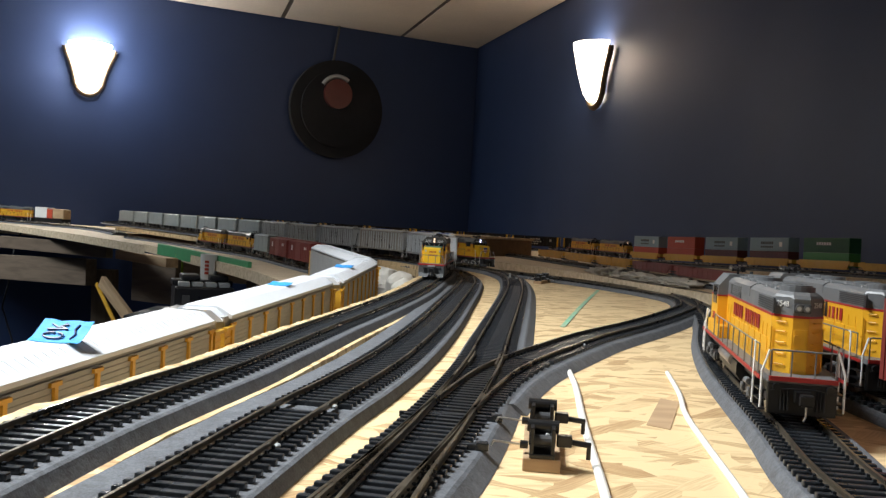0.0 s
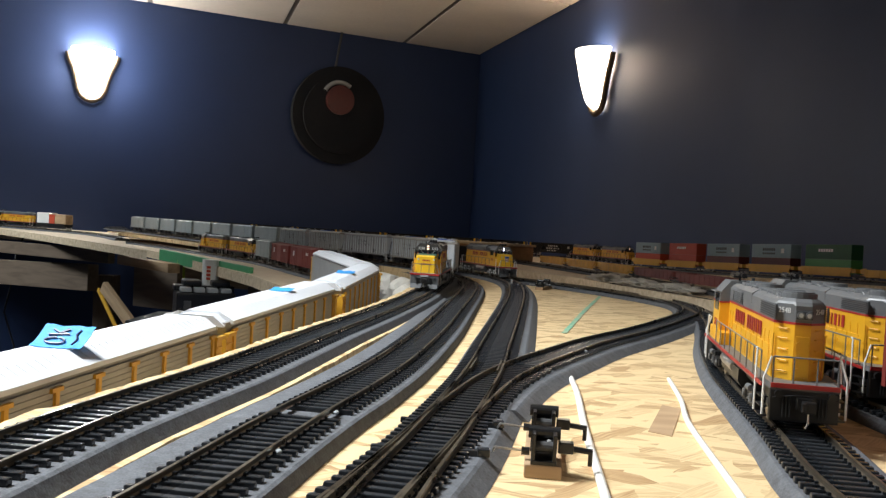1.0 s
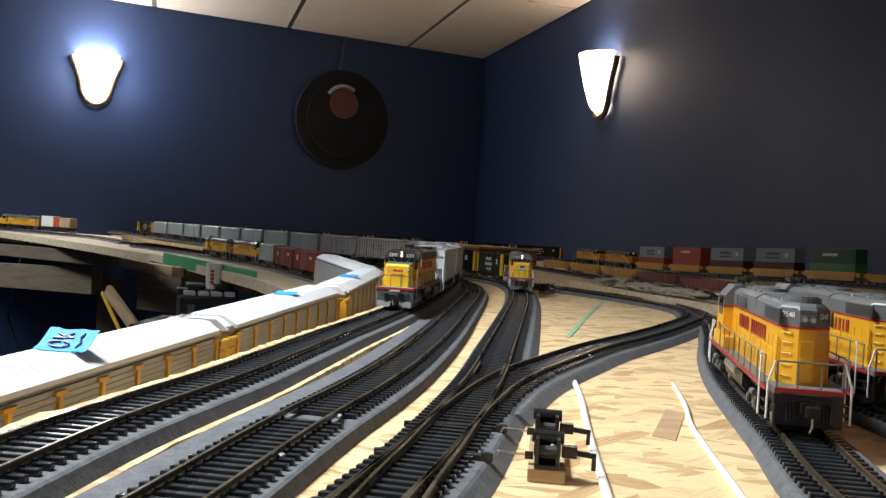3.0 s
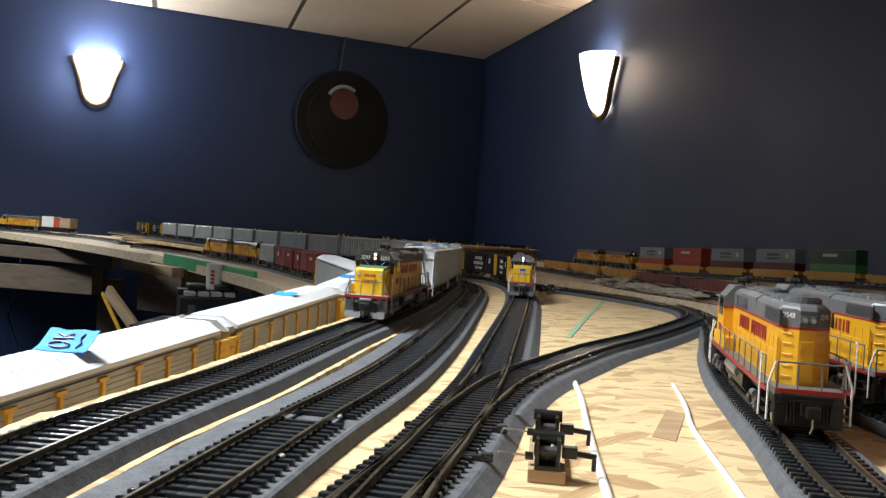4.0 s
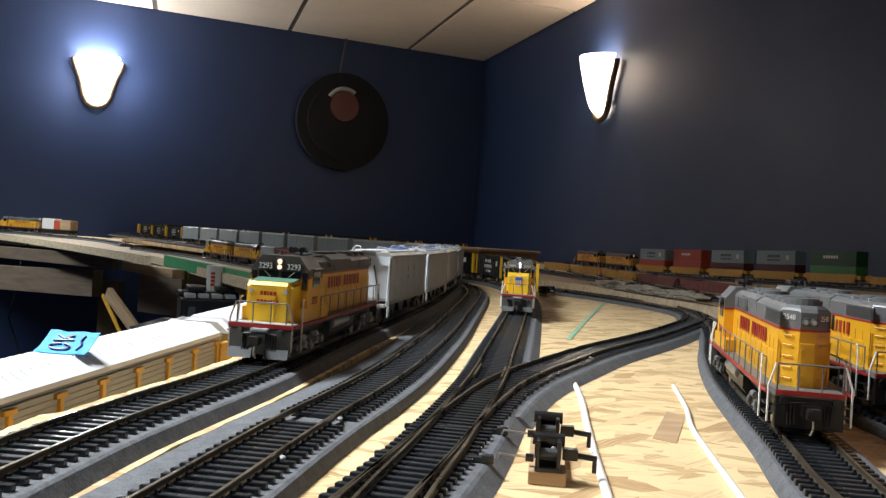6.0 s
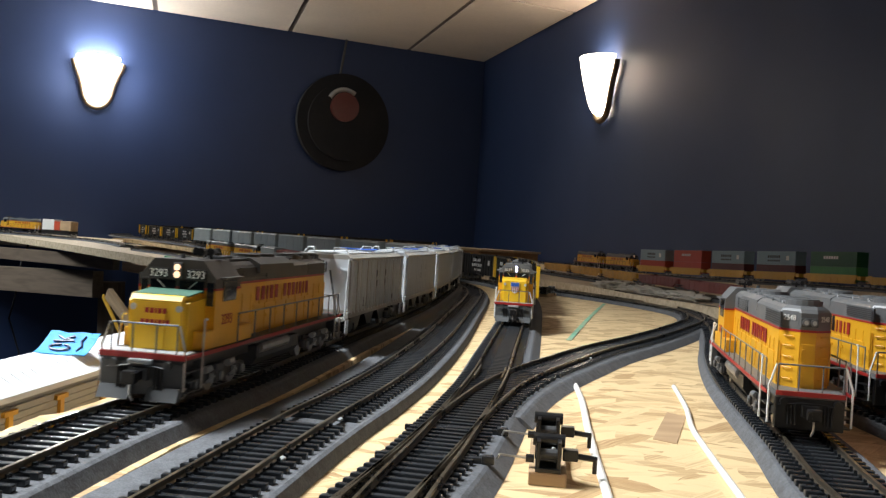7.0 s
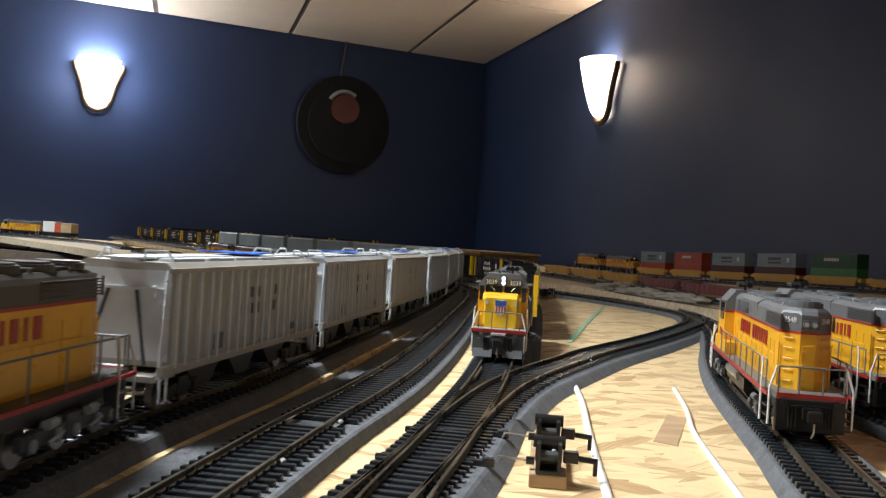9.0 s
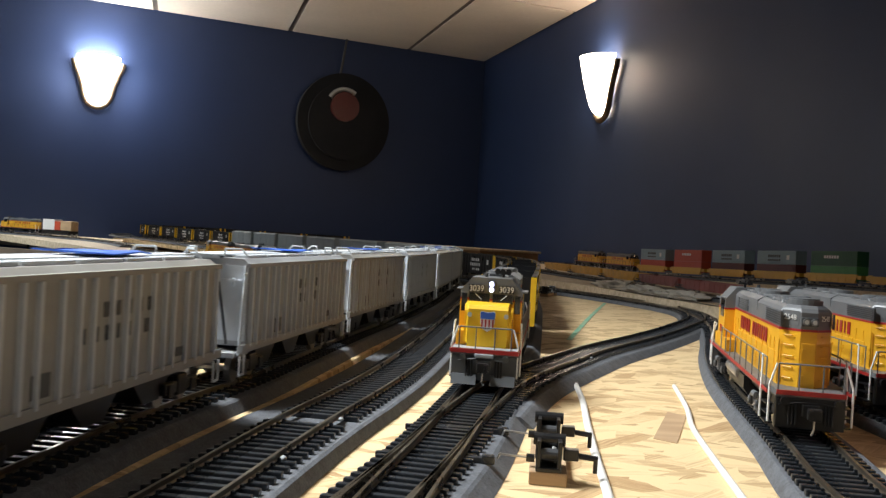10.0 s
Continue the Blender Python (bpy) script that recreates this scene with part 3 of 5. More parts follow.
def loco(label, group="", six=True, number="", body="yellow", roof="grey", frame="dgrey", length=.236, low_nose=True, lights="lampwarm", shield=False, simple=False, green_nose=False, white_rails="white", high=0.0, near_name=True):
    """A hood-unit model: frame, trucks, long hood, cab, nose, rails and steps."""
    L = length
    t = thing("model_locomotive", label, "model locomotive", group)
    f0, r0 = L / 2 - .004, -L / 2 + .004
    # frame and side sill
    bm = nb()
    loft(bm, [([(f0, -.0172), (f0, .0172), (r0 + .0125, .0172), (r0 + .0125, .0140), (r0, .0140), (r0, -.0140), (r0 + .0125, -.0140), (r0 + .0125, -.0172)], z) for z in (.0148, .0172)])
    part("walkway", bm, roof, t, "grey walkway deck")
    if not simple:
        bx("front_deck", "palegrey", t, f0 - .010, f0 - .0006, -.0166, .0166, .0172, .0175, label="pale grey front platform")
    bm = nb()
    for sg in (-1, 1):
        box(bm, r0 + .001, f0 - .001, sg * .0176 - .0003, sg * .0176 + .0003, .0157, .0170)
    box(bm, f0 - .0004, f0 + .0006, -.0172, .0172, .0155, .0173)
    box(bm, r0 - .0006, r0 + .0004, -.0140, .0140, .0156, .0173)
    part("sill_stripe", bm, "red", t, "red line along the sill")
    bm = nb()
    box(bm, r0 + .012, f0 - .012, -.012, .012, .010, .0148)
    part("underframe", bm, frame, t)
    # fuel tank
    bm = nb()
    prism(bm, [(-.0135, .0045), (.0135, .0045), (.0160, .0075), (.0160, .0130), (-.0160, .0130), (-.0160, .0075)], -.030, .030)
    part("fuel_tank", bm, frame, t)
    for sg in (-1, 1):
        part("air_tank", cyl(nb(), (-.012, sg * .0150, .0118), (.026, sg * .0150, .0118), .0026, 10), "metal" if not simple else frame, t, "bare metal cylinder tank")
    # pilots with steps
    for sg, x in ((1, f0), (-1, r0)):
        bm = nb()
        box(bm, min(x - sg * .003, x), max(x - sg * .003, x), -.0165 if sg > 0 else -.0140, .0165 if sg > 0 else .0140, .0030, .0146, .0005)
        tone = "slategrey" if sg > 0 and low_nose and not simple else frame
        pilot = part("pilot", bm, tone, t, "flat pilot plate")
        bx("coupler_pocket", frame, pilot, min(x, x + sg * .0020), max(x, x + sg * .0020), -.0035, .0035, .0080, .0125, bevel=.0004)
        for y0, y1 in ((-.0160, -.0035), (.0035, .0160)) if sg > 0 else ():
            part("plow", prism(nb(), [(x, .0016), (x + sg * .0035, .0016), (x + sg * .0012, .0060), (x, .0060)], y0, y1, "Y"), tone, pilot)
        for sy in (-1, 1):
            for k in range(3):
                bx("step", tone, pilot, min(x - sg * .003, x - sg * .014), max(x - sg * .003, x - sg * .014), sy * .0158 - .0016, sy * .0158 + .0016, .0038 + .0036 * k, .0043 + .0036 * k)
            bx("step_plate", tone, pilot, min(x - sg * .0135, x - sg * .0142), max(x - sg * .0135, x - sg * .0142), sy * .0158 - .0016, sy * .0158 + .0016, .0036, .0146)
            for k in range(3 if not simple else 0):
                part("air_hose", cyl(nb(), (x + sg * .0006, sy * (.006 + .0014 * k), .0124), (x + sg * .0014, sy * (.006 + .0014 * k), .0050), .00045, 5), "black", pilot)
            part("cable_socket", cyl(nb(), (x, sy * .0108, .0136), (x + sg * .0018, sy * .0108, .0134), .0016, 10), tone, pilot)
        if not simple:
            part("cut_lever", tube(nb(), [(x + sg * .0010, -.0130, .0120), (x + sg * .0014, -.0040, .0132), (x + sg * .0014, .0040, .0132), (x + sg * .0010, .0130, .0120)], .0003, 5), tone, pilot, "thin uncoupling lever")
            if sg > 0:
                bx("anticlimber", "palegrey" if six else tone, pilot, x, x + .0022, -.0048, .0048, .0136, .0154, bevel=.0005)
        coupler(t, x, sg)
    # long hood
    hh = .0490 + high
    hw = .0108
    hx0, hx1 = r0 + .011, f0 - .052
    fc, fd = .0034, .0072          # half of the flat rear face, depth of the corner facets

    def outline(o=0.0):
        return [(hx1, -hw - o), (hx1, hw + o), (hx0 + fd, hw + o), (hx0 - o, fc), (hx0 - o, -fc), (hx0 + fd, -hw - o)]
    hood = part("long_hood", loft(nb(), [(outline(), .0172), (outline(), .0392)]), body, t, "yellow long hood with bevelled rear corners")
    roof_ob = part("hood_roof", loft(nb(), [(outline(), .0397), (outline(), hh - .0026), (outline(-.0012), hh - .0012), (outline(-.0032), hh)]), roof, t, "grey upper hood and roof")
    part("hood_stripe", loft(nb(), [(outline(.0002), .0390), (outline(.0002), .0399)]), "red", t, "thin red line between yellow and grey")
    facet = V((-(hw - fc), fd, 0)).normalized()

    def on_facet(sy, z, out=0.0):
        return facing(hx0 + fd / 2 + facet.x * out, sy * ((fc + hw) / 2 + facet.y * out), z, facet.x, sy * facet.y)
    # door seams, louvres and handles stand proud on both sides
    bm = nb()
    n = 14
    for i in range(n):
        x = hx0 + .006 + (hx1 - hx0 - .012) * i / (n - 1)
        for sg in (-1, 1):
            box(bm, x - .00025, x + .00025, sg * hw - .0003, sg * hw + .0003, .0182, .0350)
            if i % 2 == 0:
                box(bm, x + .001, x + .0022, sg * hw - .0005, sg * hw + .0005, .026, .0266)
    part("door_seam", bm, body, hood)
    for x0, x1 in ((hx0 + .004, hx0 + .040), (hx1 - .046, hx1 - .012)):
        for sg in (-1, 1):
            bm = nb()
            for k in range(6):
                z = .0408 + .0009 * k
                box(bm, x0, x1, sg * hw - .0004, sg * hw + .0004, z, z + .0004)
            box(bm, x0 - .0006, x0, sg * hw - .0004, sg * hw + .0004, .0405, .0462)
            part("grille", bm, "dgrey", roof_ob, "dark radiator grille")
    # roof fans, dynamic brake housing, exhaust
    for i, x in enumerate((hx0 + .012, hx0 + .030, hx0 + .048) if six else (hx0 + .012, hx0 + .030)):
        bm = nb()
        cyl(bm, (x, 0, hh - .0005), (x, 0, hh + .0020), .0078, 20)
        cyl(bm, (x, 0, hh + .0018), (x, 0, hh + .0026), .0066, 20)
        part("roof_fan", bm, roof, roof_ob)
    xm = (hx0 + hx1) / 2 + .02
    bm = nb()
    ow = .0022 if six else .0002
    prism(bm, [(-hw - ow, .0430), (hw + ow, .0430), (hw + ow, hh - .0016 + ow * .3), (hw - .003, hh + .0002 + ow * .6), (-hw + .003, hh + .0002 + ow * .6), (-hw - ow, hh - .0016 + ow * .3)], xm - .024, xm + .024)
    cyl(bm, (xm - .010, 0, hh + .001), (xm - .010, 0, hh + .0028), .0070, 18)
    cyl(bm, (xm + .010, 0, hh + .001), (xm + .010, 0, hh + .0028), .0070, 18)
    part("brake_housing", bm, roof, roof_ob)
    bm = nb()
    box(bm, hx1 - .020, hx1 - .010, -.004, .004, hh - .001, hh + .0022, .0005)
    part("exhaust", bm, "dgrey", roof_ob)
    # rear of the hood: light, irons up one corner, latches, brake wheel
    for sy in (-1, 1):
        for k, z in enumerate((.0205, .0248, .0291, .0334, .0372)):
            bm = tube(nb(), [(-.0022, 0, 0), (-.0022, 0, .0008), (.0022, 0, .0008), (.0022, 0, 0)], .00022, 5)
            bm.transform(on_facet(sy, z))
            part("grab_iron", bm, body, hood)
        bm = box(nb(), -.0040, .0040, -.0029, .0029, 0, .00012)
        bm.transform(on_facet(sy, .0440))
        part("number_panel", bm, roof, roof_ob)
    bm = nb()
    box(bm, hx0 - .0004, hx0, -.0028, .0028, .0185, .0345, .0002)
    box(bm, hx0 - .0010, hx0, .0012, .0024, .0268, .0274)
    box(bm, hx0 - .0010, hx0, .0012, .0024, .0215, .0221)
    box(bm, hx0 - .0010, hx0, .0012, .0024, .0318, .0324)
    part("end_door", bm, body, hood)
    bm = nb()
    box(bm, hx0 - .0018, hx0, -.0036, .0036, .0412, .0446, .0005)
    part("rear_light_housing", bm, "dgrey", roof_ob)
    for y in (-.0017, .0017):
        ring = part("rear_light_ring", cyl(nb(), (hx0 - .0026, y, .0429), (hx0 - .0014, y, .0429), .0015, 14), roof, roof_ob)
        part("rear_light", cyl(nb(), (hx0 - .0029, y, .0429), (hx0 - .0020, y, .0429), .0009, 14), "clear", ring, "clear unlit lens")
    if not simple:
        # filter box, lift rings and seams on the upper hood
        for sg in (-1, 1):
            bx("filter_panel", roof, roof_ob, hx1 - .040, hx1 - .004, sg * hw - .0004, sg * hw + .0004, .0412, hh - .0030, bevel=.0002)
            bx("filter_frame", "dgrey", roof_ob, hx1 - .0165, hx1 - .0155, sg * hw - .0006, sg * hw + .0006, .0412, hh - .0032)
            for k in range(5):
                x = hx0 + .018 + k * .022
                part("lift_ring", tube(nb(), [(x, sg * (hw - .003), hh - .0004), (x + .0012, sg * (hw - .003), hh + .0010), (x + .0024, sg * (hw - .003), hh - .0004)], .0003, 5), roof, roof_ob)
            for k in range(7):
                x = hx0 + .014 + k * .0155
                door = bx("hood_door", body, hood, x, x + .0138, sg * hw - .0002, sg * hw + .00035, .0186, .0296, bevel=.00015)
                bx("door_latch", body, door, x + .0118, x + .0128, sg * hw, sg * hw + .0008, .0236, .0250)
        part("roof_walk", box(nb(), hx0 + .010, hx1 - .010, -.0062, .0062, hh + .0001, hh + .0012, .0003), roof, roof_ob)
    # cab
    cx0, cx1 = hx1, hx1 + .026
    cw, ch = .0164, hh + .0012
    zb = ch - .0518
    bm = nb()
    prism(bm, [(-cw, .0172), (cw, .0172), (cw, .0384), (-cw, .0384)], cx0, cx1)
    cab = part("cab", bm, body, t, "yellow cab")
    bm = nb()
    prism(bm, [(-cw, .0389), (cw, .0389), (cw, ch - .0065), (cw - .0058, ch), (-cw + .0058, ch), (-cw, ch - .0065)], cx0, cx1)
    part("cab_roof", bm, roof, cab, "grey upper cab with sloping roof sides")
    bm = nb()
    box(bm, cx0 - .0002, cx1 + .0002, -cw - .0002, cw + .0002, .0382, .0390)
    part("cab_stripe", bm, "red", cab)
    for sg in (-1, 1):
        bm = nb()
        box(bm, cx0 + .0045, cx1 - .0075, sg * cw - .0004, sg * cw + .0004, .0340, .0445 + zb, .0003)
        part("side_window", bm, "glass", cab, "dark glazed side window")
        bm = nb()
        box(bm, cx0 + .0022, cx1 - .004, sg * (cw + .0012) - .0015, sg * (cw + .0012) + .0015, .0452 + zb, .0459 + zb)
        part("sunshade", bm, roof, cab)
    for sg in (-1, 1):
        bm = nb()
        box(bm, cx1 - .0003, cx1 + .0005, sg * .0062 - .0055, sg * .0062 + .0055, .0370, .0442 + zb, .0003)
        pane = part("windscreen", bm, "glass", cab, "dark windscreen pane")
        part("wiper", tube(nb(), [(cx1 + .0007, sg * .0085, .0440 + zb), (cx1 + .0007, sg * .0052, .0385)], .0002, 4), "metal", pane)
        bx("corner_window", "glass", cab, cx1 - .0003, cx1 + .0005, sg * .0142 - .0015, sg * .0142 + .0015, .0325, .0440 + zb, bevel=.0003, label="tall dark window beside the nose")
        bx("corner_frame", roof, cab, cx1 - .0003, cx1 + .0003, sg * .0143 - .0017, sg * .0143 + .0017, .0392, .0446 + zb, bevel=.0002)
        bm = nb()
        box(bm, cx1 - .0003, cx1 + .0008, sg * .0080 - .0042, sg * .0080 + .0042, .0446 + zb, .0484 + zb, .0003)
        nbd = part("number_board", bm, "black", cab, "black number board")
        if number:
            words(nbd, "number", number, .0040, "white", facing(cx1 + .0009, sg * .0080, .0464 + zb, 1, 0))
    bm = nb()
    box(bm, cx1 - .0003, cx1 + .0010, -.0020, .0020, .0446 + zb, .0506 + zb, .0005)
    part("headlight_housing", bm, "dgrey", cab)
    for z in (.0462 + zb, .0489 + zb):
        part("headlight", cyl(nb(), (cx1 + .0008, 0, z), (cx1 + .0016, 0, z), .0012, 14), lights, cab, "glowing headlight lens")
    # horn cluster and beacon
    bm = nb()
    cyl(bm, (cx0 + .006, .005, ch - .003), (cx0 + .006, .005, ch + .0026), .0007, 6)
    box(bm, cx0 + .004, cx0 + .008, .001, .009, ch + .0016, ch + .0028, .0003)
    for k, d in ((-1, .009), (0, .011), (1, .008)):
        cyl(bm, (cx0 + .006, .005 + .0030 * k, ch + .0030), (cx0 + .006 + d, .005 + .0030 * k, ch + .0030), .0005, 8, .0016)
    cyl(bm, (cx0 + .006, .004, ch + .0030), (cx0 - .003, .004, ch + .0030), .0005, 8, .0015)
    part("horn", bm, "black", cab, "black cluster of air horns")
    part("beacon", cyl(nb(), (cx0 + .014, -.004, ch - .001), (cx0 + .014, -.004, ch + .0018), .0012, 10, .0009), "dgrey" if not simple else roof, cab)
    # nose
    nx0, nx1 = cx1, f0 - .009
    nw = .0124
    nz = .0375
    bm = nb()
    prism(bm, [(nx0, .0172), (nx1, .0172), (nx1, nz - .0026), (nx1 - .0014, nz - .0010), (nx0, nz)], -nw, nw, "Y")
    bmesh.ops.bevel(bm, geom=[e for e in bm.edges if abs(e.verts[0].co.y - e.verts[1].co.y) < 1e-6 and e.verts[0].co.z > .0172 and e.verts[1].co.x > nx0 + .001], offset=.0022, segments=3, affect="EDGES")
    nose = part("nose", bm, "lemon" if not simple else body, t, "yellow short nose", False)
    if green_nose:
        part("nose_top", prism(nb(), [(nx0 + .0005, nz + .0001), (nx0 + .0005, nz + .0006), (nx1 - .0035, nz - .0007), (nx1 - .0035, nz - .0012)], -nw + .001, nw - .001, "Y"), "noseg", nose, "dull green anti-glare panel")
    bm = nb()
    box(bm, nx1 - .0001, nx1 + .0005, -.0040, .0040, .0178, .0300, .0002)
    part("nose_door", bm, "lemon" if not simple else body, nose)
    if shield:
        bm = nb()
        up = Matrix.Translation((0, 0, .0030))
        prism(bm, [(-.0040, .0305), (-.0032, .0312), (0, .0307), (.0032, .0312), (.0040, .0305), (.0036, .0255), (.0022, .0228), (0, .0218), (-.0022, .0228), (-.0036, .0255)], nx1 + .0006, nx1 + .0009)
        bm.transform(up)
        part("shield", bm, "white", nose, "red, white and blue shield emblem")
        bm = nb()
        prism(bm, [(-.0038, .0304), (-.0032, .0310), (0, .0305), (.0032, .0310), (.0038, .0304), (.0036, .0276), (-.0036, .0276)], nx1 + .0009, nx1 + .0011)
        bm.transform(up)
        part("shield_top", bm, "blueshield", nose)
        bm = nb()
        for k in range(4):
            y = -.0028 + .00187 * k
            box(bm, nx1 + .0009, nx1 + .0011, y - .0004, y + .0004, .0228 + .0003, .0274)
        bm.transform(up)
        part("shield_stripe", bm, "red", nose)
    elif number and not simple:
        bars(nose, "lettering", "red", facing(nx1 + .0001, 0, .0312, 1, 0), (.0014, .0014, .0007, .0014, .0014), .0018, .0006, label="red lettering in plain bars")
        bars(nose, "lettering", "red", facing(nx1 + .0005, 0, .0272, 1, 0), (.0014, .0014, .0014, .0007, .0012, .0007, .0013), .0018, .0006, label="red lettering in plain bars")
    if not simple:
        bm = nb()
        for sg in (-1, 1):
            cyl(bm, (nx1 - .001, sg * .0094, .0322), (nx1 + .0006, sg * .0094, .0322), .0012, 12)
        part("marker_light", bm, "clear", nose)
    # battery boxes beside the cab
    for sg in (-1, 1):
        bx("equipment_box", body, t, cx0 - .016, cx0, sg * .0140 - .0026, sg * .0140 + .0026, .0172, .0235, bevel=.0005)
        bx("equipment_box", body, t, cx1, cx1 + .010, sg * .0140 - .0026, sg * .0140 + .0026, .0172, .0240, bevel=.0005)
    # name on the hood sides in plain bars, number on the cab
    if near_name:
        for sg in (-1, 1):
            bars(hood, "lettering", "red", facing((hx0 + hx1) / 2 + .006, sg * (hw + .0003), .0342, 0, sg), NAME_BARS, .0060, .0030, label="red lettering in plain bars")
            if number and not simple:
                words(cab, "number", number, .0056, "red", facing((cx0 + cx1) / 2, sg * (cw + .0001), .0270, 0, sg), "red cab number")
    if number and not simple:
        for sy in (-1, 1):
            words(roof_ob, "number", number, .0030, "white", on_facet(sy, .0442, .0004))
    # railings
    for sg in (-1, 1):
        y = sg * .0172
        xs = [hx0 - .004 + (cx0 + .006 - hx0) * i / 8 for i in range(9)]
        rail_fence(t, [(x, y) for x in xs], .0170, .0285, "grey" if not simple else frame)
        for ends, sx in ((f0, 1), (r0, -1)):
            bm = nb()
            tube(bm, [(ends - sx * .0005, sg * .0168, .0050), (ends - sx * .0005, sg * .0168, .0190), (ends - sx * .001, sg * .0140, .0272)], .0005, 6)
            part("grab_rail", bm, white_rails, t, "white bent wire grab rail")
            bm = nb()
            tube(bm, [(ends - sx * .014, sg * .0178, .0045), (ends - sx * .014, sg * .0178, .0175), (ends - sx * .0155, sg * .0174, .0285), (ends - sx * .018, sg * .0172, .0285)], .0005, 6)
            part("grab_rail", bm, white_rails, t, "white bent wire grab rail")
    for ends, sx in ((f0, 1), (r0, -1)):
        x = ends - sx * .001
        rail_fence(t, [(x, y) for y in (-.0132, -.0048, .0048, .0132)], .0170, .0272, "grey" if not simple else frame)
    # the hoods of these models are slim for their height
    slim = Matrix.Diagonal((1, .90, 1, 1))
    for o in t.children_recursive:
        if o.data:
            o.data.transform(slim)
    # trucks
    tx = L * .315
    for sx in (1, -1):
        truck(t, sx * tx, 3 if six else 2, .0058, .046 if six else .031, "slategrey" if not simple and six else frame, bright="" if simple else ("palegrey" if six else "grey"))
    return t


def hopper(label, group, paint, ribbed=True, length=.181, top="silver", lettered=False, tapes=0, simple=False):
    """A covered hopper: sloped bays below, ribs down the sides, open end platforms."""
    t = thing("model_hopper_car", label, "model freight car", group)
    L, w = length, .0172
    z0, z1 = .0135, .0475
    bm = nb()
    prism(bm, [(-w, z0 + .002), (w, z0 + .002), (w, z1), (w - .003, z1 + .0022), (-w + .003, z1 + .0022), (-w, z1)], -L / 2 + .0105, L / 2 - .0105)
    body = part("body", bm, paint, t)
    # pale end sheet with slanting braces before it
    for sg in (-1, 1):
        e = L / 2 - .0105
        sheet = bx("end_sheet", top if not simple else paint, body, min(sg * e, sg * (e + .0004)), max(sg * e, sg * (e + .0004)), -w + .0008, w - .0008, z0 + .004, z1 - .0005, label="pale end sheet")
        if not simple:
            for y in (-.0085, .0085):
                part("brace", cyl(nb(), (sg * (L / 2 - .006), y * 1.25, z0 + .003), (sg * (e + .0008), y * .55, z1 - .006), .0006, 6), "dgrey", sheet, "dark slanting brace")
            bx("end_rib", top, sheet, min(sg * e, sg * (e + .0016)), max(sg * e, sg * (e + .0016)), -w + .001, w - .001, .0405, .0415)
    # bays
    for k in (-1, 0, 1):
        bm = nb()
        c = k * (L / 2 - .045) * .86
        prism(bm, [(c - .020, z0 + .003), (c + .020, z0 + .003), (c + .006, .0040), (c - .006, .0040)], -.0120, .0120, "Y")
        part("hopper_bay", bm, "black", t)
    for sg in (-1, 1):
        bx("side_sill", paint, t, -L / 2 + .004, L / 2 - .004, sg * w - .0010, sg * w + .0010, z0, z0 + .0030)
        bx("roof_rail", paint, t, -L / 2 + .008, L / 2 - .008, sg * w - .0010, sg * w + .0010, z1 - .0010, z1 + .0006)
        bx("end_sill", paint, t, min(sg * (L / 2 - .020), sg * (L / 2 - .003)), max(sg * (L / 2 - .020), sg * (L / 2 - .003)), -.0150, .0150, .0115, .0134)
    if ribbed:
        n = 18
        me = None
        for i in range(n):
            x = -L / 2 + .0125 + (L - .025) * i / (n - 1) + (.0016 if i % 3 == 1 else 0)
            for sg in (-1, 1):
                if me is None:
                    bm = nb()
                    box(bm, -.0007, .0007, -.0010, .0010, z0 + .002, z1 - .001, .0002)
                    o = part("rib", bm, top if not simple else paint, body)
                    me = o.data
                else:
                    o = new("rib", me)
                    o.parent = body
                o.matrix_basis = pose(x, sg * (w + .0004), 0)
    else:
        for i in range(4):
            x = -L / 2 + .022 + (L - .044) * i / 3
            for sg in (-1, 1):
                bx("panel_seam", paint, body, x - .0007, x + .0007, sg * w - .0006, sg * w + .0006, z0 + .002, z1 - .001)
    # corner posts, ladders, brake rigging
    for sx in (-1, 1):
        bm = nb()
        for sg in (-1, 1):
            cyl(bm, (sx * (L / 2 - .005), sg * (w - .001), .0125), (sx * (L / 2 - .0085), sg * (w - .001), z1), .0006, 6)
            for k in range(8):
                z = .016 + .0040 * k
                cyl(bm, (sx * (L / 2 - .0105), sg * (w - .001), z), (sx * (L / 2 - .0062), sg * (w - .001), z), .00025, 5)
            cyl(bm, (sx * (L / 2 - .018), sg * .011, .0150), (sx * (L / 2 - .0095), sg * .011, .0420), .0006, 6)
            tube(bm, [(sx * (L / 2 - .004), sg * (w), .0125), (sx * (L / 2 - .004), sg * (w), .0050), (sx * (L / 2 - .009), sg * (w), .0050), (sx * (L / 2 - .009), sg * (w), .0125)], .0005, 5)
        part("end_ladder", bm, top if not simple else paint, t, "thin ladder and stirrup step")
    bm = nb()
    cyl(bm, (-L / 2 + .006, .004, .018), (-L / 2 + .016, .004, .018), .0035, 12)
    box(bm, -L / 2 + .006, -L / 2 + .012, -.010, -.003, .0140, .0200, .0005)
    part("brake_gear", bm, top if not simple else paint, t)
    # running board and hatches
    bm = nb()
    box(bm, -L / 2 + .003, L / 2 - .003, -.0048, .0048, z1 + .0030, z1 + .0036)
    for i in range(12):
        x = -L / 2 + .010 + (L - .020) * i / 11
        box(bm, x - .0004, x + .0004, -.0048, .0048, z1 + .0018, z1 + .0031)
    part("running_board", bm, top if not simple else paint, t, "thin metal roof walk")
